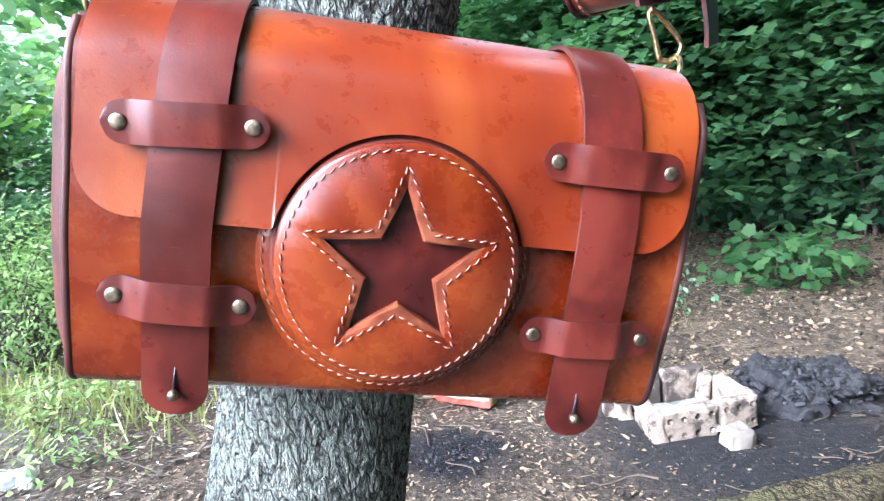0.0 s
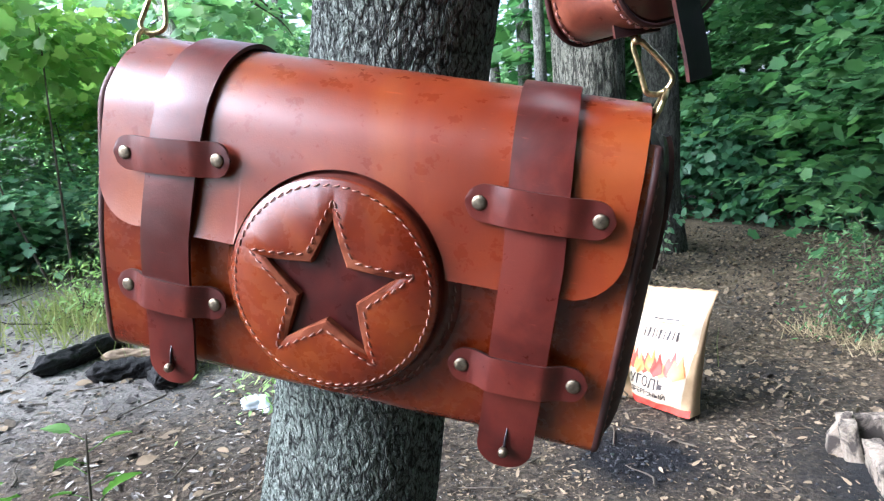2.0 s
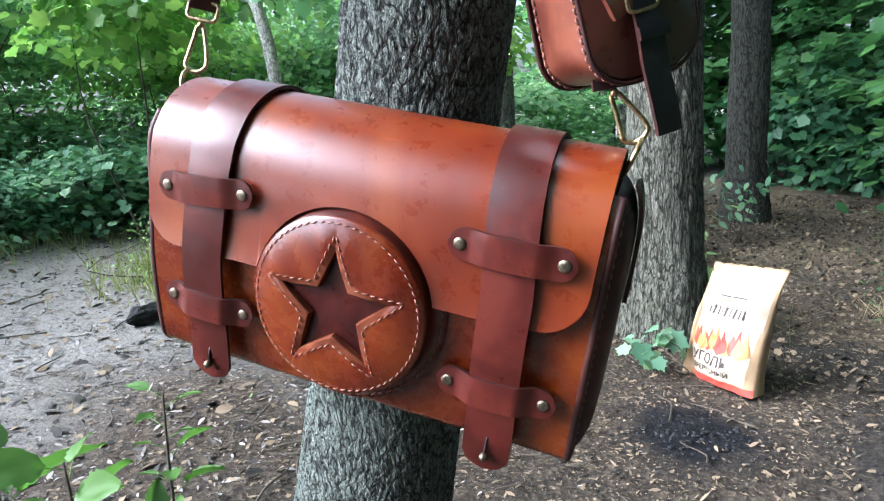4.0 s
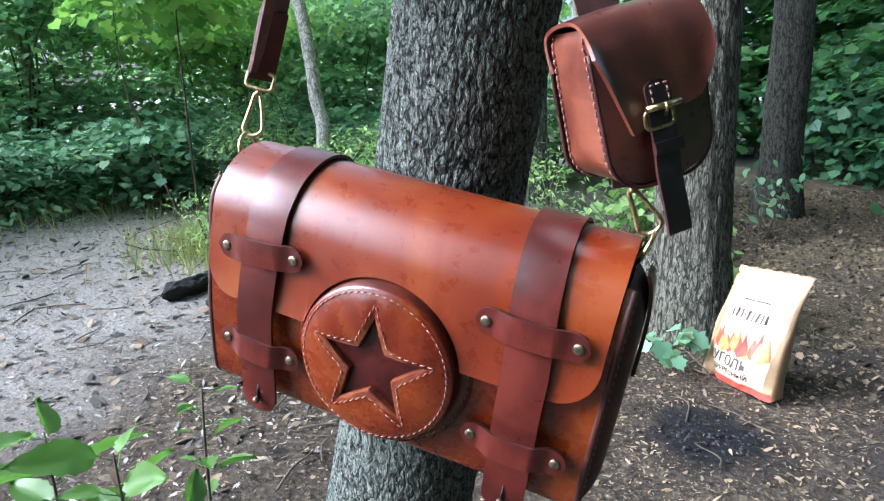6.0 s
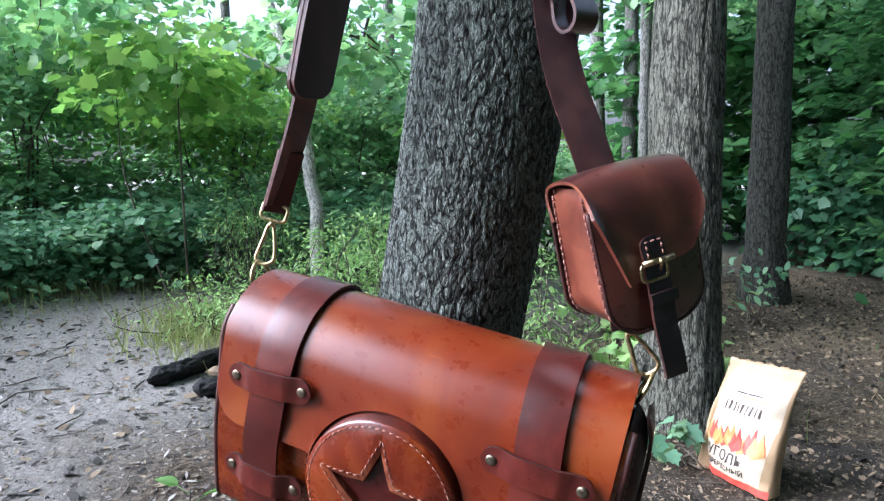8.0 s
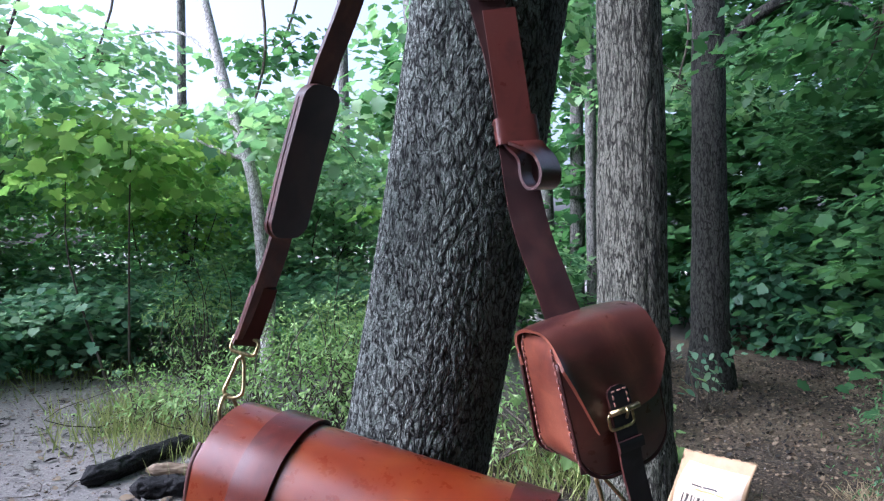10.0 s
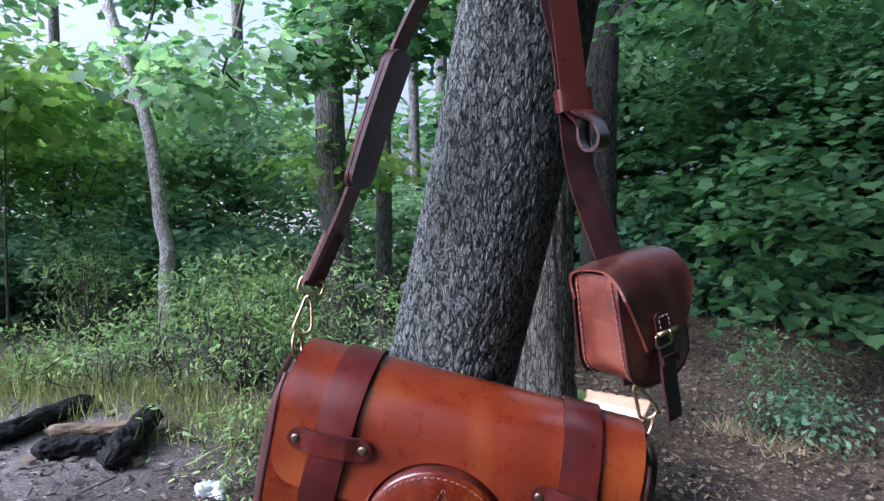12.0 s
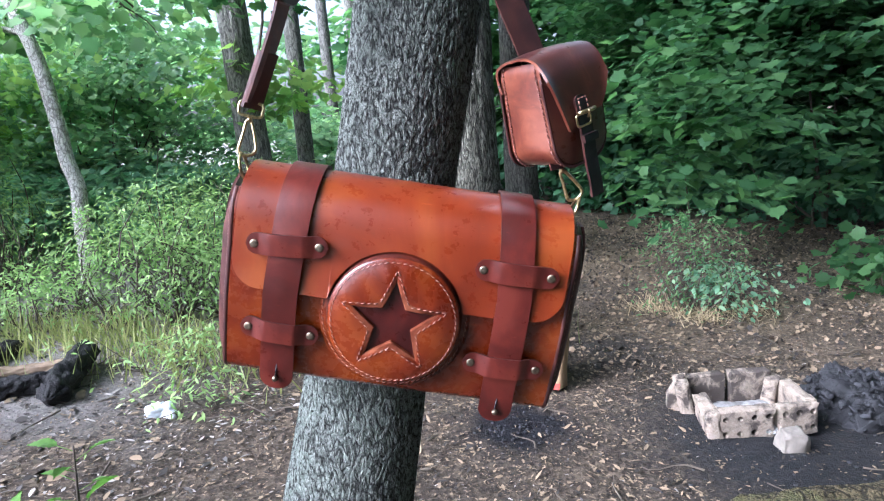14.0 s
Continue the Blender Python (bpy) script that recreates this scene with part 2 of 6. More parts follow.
def bark(name, groove, mid, pale, lichen, scale=60.0, stretch=0.28, lichen_amount=0.52, dist=0.006):
    """Ridged bark: upright, branching furrows, flaky plates, grey-green lichen."""
    def build(nt, node, link, b):
        tc = node("ShaderNodeTexCoord")
        mp = node("ShaderNodeMapping", inputs={"Scale": (1, 1, stretch)})
        link(tc.outputs["Object"], mp.inputs[0])
        warp = node("ShaderNodeTexNoise", inputs={"Scale": scale * 0.5, "Detail": 2.0})
        link(mp.outputs[0], warp.inputs["Vector"])
        off = node("ShaderNodeVectorMath", operation="MULTIPLY_ADD", inputs={1: (0.6 / scale, 0.6 / scale, 1.2 / scale)})
        link(warp.outputs["Color"], off.inputs[0]), link(mp.outputs[0], off.inputs[2])
        total = None
        for k, (sc, w, lo) in enumerate(((1.0, 0.080, 0.0), (2.1, 0.075, 0.25), (4.3, 0.11, 0.5))):
            n = node("ShaderNodeTexNoise", inputs={"Scale": scale * sc, "Detail": 1.0, "Roughness": 0.5})
            link(off.outputs[0], n.inputs["Vector"])
            s = node("ShaderNodeMath", operation="SUBTRACT", inputs={1: 0.5})
            link(n.outputs["Fac"], s.inputs[0])
            q = node("ShaderNodeMath", operation="ABSOLUTE")
            link(s.outputs[0], q.inputs[0])
            m = node("ShaderNodeMapRange", inputs={"From Max": w, "To Min": lo})
            link(q.outputs[0], m.inputs[0])
            if total is None:
                total = m
            else:
                h = node("ShaderNodeMath", operation="MULTIPLY")
                link(total.outputs[0], h.inputs[0]), link(m.outputs[0], h.inputs[1])
                total = h
        fine = node("ShaderNodeTexNoise", inputs={"Scale": scale * 7, "Detail": 5.0, "Roughness": 0.7})
        link(off.outputs[0], fine.inputs["Vector"])
        h2 = node("ShaderNodeMath", operation="MULTIPLY_ADD", inputs={1: 0.55})
        link(fine.outputs["Fac"], h2.inputs[0]), link(total.outputs[0], h2.inputs[2])
        cr = ramp(node, [(0.20, groove), (0.52, mid), (0.86, pale)])
        h3 = node("ShaderNodeMath", operation="MULTIPLY", inputs={1: 0.75})
        link(h2.outputs[0], h3.inputs[0]), link(h3.outputs[0], cr.inputs[0])
        big = node("ShaderNodeTexNoise", inputs={"Scale": 7.0, "Detail": 8.0, "Roughness": 0.75})
        link(tc.outputs["Object"], big.inputs["Vector"])
        lr = node("ShaderNodeMapRange", inputs={"From Min": lichen_amount, "From Max": lichen_amount + 0.12, "To Max": 0.8})
        link(big.outputs["Fac"], lr.inputs[0])
        lm = node("ShaderNodeMath", operation="MULTIPLY")
        link(lr.outputs[0], lm.inputs[0]), link(total.outputs[0], lm.inputs[1])
        mix = node("ShaderNodeMixRGB", inputs={"Color2": (*lichen, 1)})
        link(lm.outputs[0], mix.inputs["Fac"]), link(cr.outputs[0], mix.inputs["Color1"])
        link(mix.outputs[0], b.inputs["Base Color"])
        b.inputs["Roughness"].default_value = 0.9
        b.inputs["Specular IOR Level"].default_value = 0.25
        bp = node("ShaderNodeBump", inputs={"Strength": 0.9, "Distance": dist})
        link(h2.outputs[0], bp.inputs["Height"]), link(bp.outputs[0], b.inputs["Normal"])
    return material(name, build)


def leafy(name, lo, mid, hi, shine=0.35, rough=0.45, gloss=0.4):
    """Leaves: each its own green, light shining through."""
    def build(nt, node, link, b):
        g = node("ShaderNodeNewGeometry")
        n = node("ShaderNodeTexNoise", inputs={"Scale": 1.3, "Detail": 3.0})
        tc = node("ShaderNodeTexCoord")
        link(tc.outputs["Object"], n.inputs["Vector"])
        m = node("ShaderNodeMath", operation="MULTIPLY_ADD", inputs={1: 0.55})
        h = node("ShaderNodeMath", operation="MULTIPLY", inputs={1: 0.5})
        link(n.outputs["Fac"], h.inputs[0])
        link(g.outputs["Random Per Island"], m.inputs[0]), link(h.outputs[0], m.inputs[2])
        cr = ramp(node, [(0.15, lo), (0.5, mid), (0.85, hi)])
        link(m.outputs[0], cr.inputs[0]), link(cr.outputs[0], b.inputs["Base Color"])
        b.inputs["Roughness"].default_value = rough
        b.inputs["Specular IOR Level"].default_value = gloss
        tr = node("ShaderNodeBsdfTranslucent")
        warm = node("ShaderNodeMixRGB", blend_type="MULTIPLY", inputs={"Fac": 1.0, "Color2": (1.10, 1.20, 0.88, 1)})
        link(cr.outputs[0], warm.inputs["Color1"]), link(warm.outputs[0], tr.inputs["Color"])
        mx = node("ShaderNodeMixShader", inputs={"Fac": shine})
        link(b.outputs[0], mx.inputs[1]), link(tr.outputs[0], mx.inputs[2])
        link(mx.outputs[0], nt.nodes["Material Output"].inputs["Surface"])
    return material(name, build)


TAN = leather("tan_leather", (0.062, 0.0054, 0.0010), (0.100, 0.0112, 0.0014), (0.156, 0.028, 0.003), rough=0.26, patch=8.0, coat=0.55)
FLAP_TAN = leather("flap_leather", (0.092, 0.0105, 0.0020), (0.134, 0.0182, 0.0030), (0.188, 0.040, 0.0055), rough=0.31, patch=7.0, coat=0.5)
OXBLOOD = leather("dark_red_leather", (0.034, 0.0045, 0.003), (0.058, 0.0075, 0.005), (0.092, 0.015, 0.009), rough=0.34, patch=14.0, coat=0.28)
STAR_RED = leather("star_leather", (0.016, 0.0015, 0.0014), (0.028, 0.0026, 0.0021), (0.048, 0.0055, 0.0036), rough=0.32, patch=20.0, coat=0.35)
FRONT_BROWN = leather("pouch_front_leather", (0.024, 0.006, 0.004), (0.045, 0.011, 0.007), (0.075, 0.020, 0.011), rough=0.32, patch=20.0, coat=0.8)
BROWN = leather("brown_leather", (0.030, 0.0075, 0.006), (0.053, 0.0145, 0.010), (0.098, 0.033, 0.019), rough=0.34, patch=18.0, coat=0.7)
POUCH_TAN = leather("pouch_side_leather", (0.065, 0.013, 0.007), (0.112, 0.027, 0.013), (0.17, 0.050, 0.025), rough=0.36, patch=24.0, coat=0.6)
STRAP_DARK = leather("strap_leather", (0.012, 0.005, 0.005), (0.021, 0.008, 0.008), (0.036, 0.013, 0.011), rough=0.38, patch=16.0, coat=0.3)
STRAP_WINE = leather("dark_wine_leather", (0.026, 0.006, 0.005), (0.045, 0.010, 0.008), (0.075, 0.018, 0.013), rough=0.34, patch=16.0, coat=0.4)
STRAP_TAN = leather("strap_flesh_leather", (0.050, 0.013, 0.008), (0.080, 0.021, 0.011), (0.13, 0.038, 0.018), rough=0.46, patch=20.0, coat=0.1)
BLACK = leather("black_leather", (0.006, 0.006, 0.007), (0.010, 0.009, 0.011), (0.02, 0.018, 0.021), rough=0.40, patch=30.0, coat=0.2)
EDGE = leather("burnished_edge_leather", (0.018, 0.005, 0.004), (0.034, 0.008, 0.006), (0.055, 0.015, 0.010), rough=0.55, patch=30.0, coat=0.1)
BURNISHED = leather("burnished_tan_leather", (0.040, 0.006, 0.003), (0.072, 0.010, 0.004), (0.12, 0.018, 0.005), rough=0.5, patch=20.0, coat=0.1)
CUT_EDGE = leather("raw_cut_leather", (0.07, 0.016, 0.007), (0.11, 0.028, 0.012), (0.16, 0.048, 0.022), rough=0.8, patch=30.0, coat=0.0, shine=0.08)
BRASS = metal("brass", (0.64, 0.50, 0.26), 0.28)
RIVET = metal("antique_brass", (0.26, 0.21, 0.15), 0.42)
THREAD = plain("waxed_thread", (0.17, 0.068, 0.047), (0.31, 0.150, 0.108), 500.0, 0.6, 0.4, 0.0004)
THREAD_RED = plain("red_thread", (0.11, 0.034, 0.025), (0.21, 0.085, 0.062), 500.0, 0.6, 0.4, 0.0004)
BARK = bark("oak_bark", (0.008, 0.008, 0.007), (0.106, 0.115, 0.100), (0.260, 0.288, 0.252), (0.21, 0.25, 0.21), 118.0, 0.40, 0.46, 0.007)
BARK_FAR = bark("ridged_bark", (0.014, 0.013, 0.009), (0.105, 0.104, 0.080), (0.25, 0.248, 0.195), (0.15, 0.175, 0.115), 46.0, 0.19, 0.58, 0.022)
PALE_BARK = bark("pale_knobbly_bark", (0.18, 0.165, 0.15), (0.42, 0.40, 0.36), (0.60, 0.58, 0.54), (0.42, 0.44, 0.37), 30.0, 0.5, 0.56, 0.006)
# smooth_bark darkened: the tall tree's shade is put into the colours
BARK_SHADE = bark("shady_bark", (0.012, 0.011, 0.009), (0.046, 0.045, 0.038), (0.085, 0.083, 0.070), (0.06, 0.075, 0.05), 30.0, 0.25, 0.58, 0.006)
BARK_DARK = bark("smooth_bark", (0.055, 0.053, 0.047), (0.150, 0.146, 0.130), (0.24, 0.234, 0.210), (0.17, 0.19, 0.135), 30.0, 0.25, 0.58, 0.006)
TWIG = plain("twig_bark", (0.035, 0.028, 0.02), (0.10, 0.08, 0.055), 60.0, 0.85)

def charred(name):
    """Burnt wood: black blocks split by cracks along and across, grey ash on the crests."""
    def build(nt, node, link, b):
        tc = node("ShaderNodeTexCoord")
        mp = node("ShaderNodeMapping", inputs={"Rotation": (0.0, 0.0, 0.35)})
        link(tc.outputs["Object"], mp.inputs[0])
        vo = node("ShaderNodeTexVoronoi", feature="DISTANCE_TO_EDGE", inputs={"Scale": 42.0, "Randomness": 0.9})
        n = node("ShaderNodeTexNoise", inputs={"Scale": 26.0, "Detail": 8.0, "Roughness": 0.75})
        link(mp.outputs[0], vo.inputs["Vector"]), link(mp.outputs[0], n.inputs["Vector"])
        cr = node("ShaderNodeMapRange", inputs={"From Max": 0.10})
        link(vo.outputs["Distance"], cr.inputs[0])
        col = ramp(node, [(0.30, (0.004, 0.004, 0.004)), (0.58, (0.016, 0.015, 0.015)), (0.66, (0.045, 0.043, 0.042)), (0.78, (0.13, 0.125, 0.12))])
        link(n.outputs["Fac"], col.inputs[0])
        mx = node("ShaderNodeMixRGB", blend_type="MULTIPLY", inputs={"Fac": 0.7})
        link(col.outputs[0], mx.inputs["Color1"]), link(cr.outputs[0], mx.inputs["Color2"])
        link(mx.outputs[0], b.inputs["Base Color"])
        b.inputs["Roughness"].default_value = 0.7
        b.inputs["Specular IOR Level"].default_value = 0.25
        bp = node("ShaderNodeBump", inputs={"Strength": 0.8, "Distance": 0.006})
        h = node("ShaderNodeMath", operation="MULTIPLY_ADD", inputs={1: 0.5})
        link(cr.outputs[0], h.inputs[0]), link(n.outputs["Fac"], h.inputs[2])
        link(h.outputs[0], bp.inputs["Height"]), link(bp.outputs[0], b.inputs["Normal"])
    return material(name, build)


def sooty(name, soot_from=0.47):
    """Old pinkish-beige brick: soot in clouds, pale ash and lime, chipped grain."""
    def build(nt, node, link, b):
        tc = node("ShaderNodeTexCoord")
        oi = node("ShaderNodeObjectInfo")
        sh = node("ShaderNodeVectorMath", operation="ADD")
        link(tc.outputs["Object"], sh.inputs[0]), link(oi.outputs["Random"], sh.inputs[1])
        fine = node("ShaderNodeTexNoise", inputs={"Scale": 120.0, "Detail": 6.0, "Roughness": 0.7})
        big = node("ShaderNodeTexNoise", inputs={"Scale": 14.0, "Detail": 7.0, "Roughness": 0.65, "Distortion": 0.5})
        pale = node("ShaderNodeTexNoise", inputs={"Scale": 22.0, "Detail": 8.0, "Roughness": 0.7})
        for n in (fine, big):
            link(sh.outputs[0], n.inputs["Vector"])
        link(tc.outputs["Object"], pale.inputs["Vector"])
        base = ramp(node, [(0.32, (0.19, 0.155, 0.118)), (0.55, (0.255, 0.212, 0.165)), (0.72, (0.33, 0.282, 0.23))])
        link(fine.outputs["Fac"], base.inputs[0])
        ash = node("ShaderNodeMapRange", inputs={"From Min": 0.52, "From Max": 0.70, "To Max": 0.55})
        link(pale.outputs["Fac"], ash.inputs[0])
        m1 = node("ShaderNodeMixRGB", inputs={"Color2": (0.31, 0.28, 0.245, 1)})
        link(ash.outputs[0], m1.inputs["Fac"]), link(base.outputs[0], m1.inputs["Color1"])
        soot = node("ShaderNodeMapRange", inputs={"From Min": soot_from, "From Max": soot_from + 0.15, "To Max": 0.9})
        link(big.outputs["Fac"], soot.inputs[0])
        m2 = node("ShaderNodeMixRGB", inputs={"Color2": (0.035, 0.029, 0.026, 1)})
        link(soot.outputs[0], m2.inputs["Fac"]), link(m1.outputs[0], m2.inputs["Color1"])
        link(m2.outputs[0], b.inputs["Base Color"])
        b.inputs["Roughness"].default_value = 0.92
        b.inputs["Specular IOR Level"].default_value = 0.2
        bp = node("ShaderNodeBump", inputs={"Strength": 0.8, "Distance": 0.004})
        h = node("ShaderNodeMath", operation="ADD")
        link(pale.outputs["Fac"], h.inputs[0]), link(fine.outputs["Fac"], h.inputs[1])
        link(h.outputs[0], bp.inputs["Height"]), link(bp.outputs[0], b.inputs["Normal"])
    return material(name, build)


CHAR = charred("charred_wood")
WOOD = plain("split_wood", (0.10, 0.070, 0.042), (0.28, 0.205, 0.13), 30.0, 0.8, 0.6, 0.006)
LOG = bark("mossy_log", (0.012, 0.010, 0.006), (0.060, 0.050, 0.026), (0.13, 0.105, 0.055), (0.085, 0.095, 0.030), 24.0, 1.0, 0.50, 0.012)

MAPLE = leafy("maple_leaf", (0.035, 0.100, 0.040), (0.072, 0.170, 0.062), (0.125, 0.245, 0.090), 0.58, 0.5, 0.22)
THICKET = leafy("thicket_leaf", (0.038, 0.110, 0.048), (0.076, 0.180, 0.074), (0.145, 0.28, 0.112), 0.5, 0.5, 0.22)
# maple green brightened so that the leaves look sunlit
MAPLE_LIGHT = leafy("sunlit_maple_leaf", (0.14, 0.29, 0.075), (0.25, 0.42, 0.11), (0.40, 0.55, 0.15), 0.55)
SHRUB = leafy("shrub_leaf", (0.15, 0.255, 0.095), (0.26, 0.40, 0.15), (0.40, 0.53, 0.22), 0.52, 0.55, 0.3)
# darker copy of the leaf greens, with shade put into the colour
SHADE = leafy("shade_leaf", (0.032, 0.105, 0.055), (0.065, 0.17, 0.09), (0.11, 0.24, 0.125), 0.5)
SHRUB_DEEP = leafy("deep_shrub_leaf", (0.080, 0.190, 0.12), (0.18, 0.335, 0.205), (0.33, 0.48, 0.29), 0.5, 0.55, 0.3)
# brightened leaf colours, for foliage that should look lit
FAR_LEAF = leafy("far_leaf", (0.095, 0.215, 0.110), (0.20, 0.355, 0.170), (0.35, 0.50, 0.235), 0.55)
SHRUB_FERN = leafy("ferny_leaf", (0.050, 0.120, 0.050), (0.095, 0.185, 0.075), (0.20, 0.31, 0.13), 0.45, 0.55, 0.25)
GRASS = leafy("grass_blade", (0.13, 0.16, 0.05), (0.23, 0.27, 0.09), (0.38, 0.37, 0.16), 0.3)
SAPLING = leafy("sapling_leaf", (0.030, 0.095, 0.022), (0.066, 0.155, 0.030), (0.15, 0.25, 0.042), 0.4, 0.42, 0.4)
LITTER = plain("dead_leaf_litter", (0.016, 0.012, 0.008), (0.195, 0.145, 0.088), 30.0, 0.85, 0.3, 0.002, 4.0, 1.0)
CHIPS = plain("pale_wood_chip", (0.08, 0.073, 0.066), (0.29, 0.265, 0.235), 30.0, 0.85, 0.3, 0.002, 4.0, 0.9)


# ---------------------------------------------------------------- ground
def gz(x, y):
    """Height of the sloping forest floor."""
    x, y = np.asarray(x, float), np.asarray(y, float)
    xc, yc = 9 * np.tanh(x / 9), 12 * np.tanh(y / 12)
    z = 0.0173 - 0.0605 * xc - 0.035 * yc
    return z + 0.012 * np.sin(2.1 * x + 0.7 * y) * np.cos(1.7 * y - 0.4 * x) + 0.008 * np.sin(5.3 * x - 1.1) * np.sin(4.7 * y)


def ground_material():
    def build(nt, node, link, b):
        tc = node("ShaderNodeTexCoord")
        co = tc.outputs["Object"]
        fine = node("ShaderNodeTexNoise", inputs={"Scale": 55.0, "Detail": 8.0, "Roughness": 0.75})
        big = node("ShaderNodeTexNoise", inputs={"Scale": 1.1, "Detail": 5.0, "Roughness": 0.6})
        bits = node("ShaderNodeTexVoronoi", inputs={"Scale": 42.0, "Randomness": 1.0})
        for n in (fine, big, bits):
            link(co, n.inputs["Vector"])
        soil = ramp(node, [(0.34, (0.010, 0.008, 0.006)), (0.5, (0.040, 0.032, 0.024)), (0.66, (0.14, 0.112, 0.080))])
        link(fine.outputs["Fac"], soil.inputs[0])
        crumbs = ramp(node, [(0.0, (0.020, 0.016, 0.013)), (0.5, (0.062, 0.046, 0.032)), (1.0, (0.21, 0.165, 0.115))])
        link(bits.outputs["Color"], crumbs.inputs[0])
        bm_ = node("ShaderNodeMapRange", inputs={"From Min": 0.42, "From Max": 0.62, "To Min": 0.15, "To Max": 0.65})
        link(big.outputs["Fac"], bm_.inputs[0])
        mix = node("ShaderNodeMixRGB")
        link(bm_.outputs[0], mix.inputs["Fac"]), link(soil.outputs[0], mix.inputs["Color1"]), link(crumbs.outputs[0], mix.inputs["Color2"])
        # soot round the fire place and in two old fire spots
        last = mix
        for (cx, cy, r, hard, col) in ((0.98, 2.80, 0.86, 0.92, (0.014, 0.015, 0.017)), (-0.20, 2.60, 0.33, 1.0, (0.008, 0.008, 0.010)),
                                       (0.12, 3.75, 0.38, 0.85, (0.024, 0.023, 0.022)), (-2.45, 2.15, 0.45, 0.6, (0.03, 0.03, 0.03))):
            d = node("ShaderNodeVectorMath", operation="DISTANCE", inputs={1: (cx, cy, 0.0174 - 0.0605 * cx - 0.035 * cy)})
            link(co, d.inputs[0])
            wob = node("ShaderNodeMath", operation="MULTIPLY_ADD", inputs={1: 0.5})
            n = node("ShaderNodeTexNoise", inputs={"Scale": 9.0, "Detail": 6.0, "Roughness": 0.75})
            link(co, n.inputs["Vector"])
            link(n.outputs["Fac"], wob.inputs[0]), link(d.outputs["Value"], wob.inputs[2])
            mr = node("ShaderNodeMapRange", inputs={"From Min": r + 0.3, "From Max": r * 0.55 + 0.2, "To Max": hard})
            link(wob.outputs[0], mr.inputs[0])
            mx = node("ShaderNodeMixRGB", inputs={"Color2": (*col, 1)})
            link(mr.outputs[0], mx.inputs["Fac"]), link(last.outputs[0], mx.inputs["Color1"])
            last = mx
        # ochre carpet of old leaves behind the fire place, trodden grey path
        sx = node("ShaderNodeSeparateXYZ")
        link(co, sx.inputs[0])
        oy = node("ShaderNodeMapRange", inputs={"From Min": 3.3, "From Max": 4.6, "To Max": 1.0})
        link(sx.outputs["Y"], oy.inputs[0])
        ok = node("ShaderNodeMath", operation="MULTIPLY", use_clamp=True)
        link(oy.outputs[0], ok.inputs[0]), link(bm_.outputs[0], ok.inputs[1])
        ochre = ramp(node, [(0.35, (0.075, 0.056, 0.035)), (0.5, (0.19, 0.145, 0.09)), (0.7, (0.33, 0.265, 0.175))])
        link(fine.outputs["Fac"], ochre.inputs[0])
        om = node("ShaderNodeMixRGB")
        link(ok.outputs[0], om.inputs["Fac"]), link(last.outputs[0], om.inputs["Color1"]), link(ochre.outputs[0], om.inputs["Color2"])
        last = om
        px = node("ShaderNodeMapRange", inputs={"From Min": -0.5, "From Max": -1.9, "To Max": 1.5})
        stray = node("ShaderNodeMath", operation="MULTIPLY_ADD", inputs={1: 2.4})
        link(big.outputs["Fac"], stray.inputs[0]), link(sx.outputs["X"], stray.inputs[2])
        link(stray.outputs[0], px.inputs[0])
        pm = node("ShaderNodeMixRGB", inputs={"Color2": (0.31, 0.29, 0.265, 1)})
        pk = node("ShaderNodeMath", operation="MULTIPLY")
        link(px.outputs[0], pk.inputs[0]), link(fine.outputs["Fac"], pk.inputs[1])
        link(pk.outputs[0], pm.inputs["Fac"]), link(last.outputs[0], pm.inputs["Color1"])
        link(pm.outputs[0], b.inputs["Base Color"])
        b.inputs["Roughness"].default_value = 0.95
        b.inputs["Specular IOR Level"].default_value = 0.2
        bp = node("ShaderNodeBump", inputs={"Strength": 0.8, "Distance": 0.02})
        ad = node("ShaderNodeMath", operation="MULTIPLY_ADD", inputs={1: 0.4})
        link(bits.outputs["Distance"], ad.inputs[0]), link(fine.outputs["Fac"], ad.inputs[2])
        link(ad.outputs[0], bp.inputs["Height"]), link(bp.outputs[0], b.inputs["Normal"])
    return material("forest_soil", build)


def ground():
    """One sheet, fine near the bag and coarse towards the horizon."""
    u = np.linspace(-1, 1, 261)
    c = np.sign(u) * (5.0 * np.abs(u) + 395.0 * np.abs(u) ** 7)
    X, Y = np.meshgrid(c - 0.5, c + 2.0, indexing="ij")
    Z = gz(X, Y)
    near = np.exp(-((X + 0.5) ** 2 + (Y - 2) ** 2) / 30)
    Z += near * 0.006 * RNG.standard_normal(X.shape)
    P = np.stack([X, Y, Z], 2).reshape(-1, 3)
    return tagged(part("ground", mesh_of("ground", P, grid_faces(261, 261)), ground_material()),
                  "trodden brown forest soil with leaf litter and soot", "ground", kind="structure")


ground()


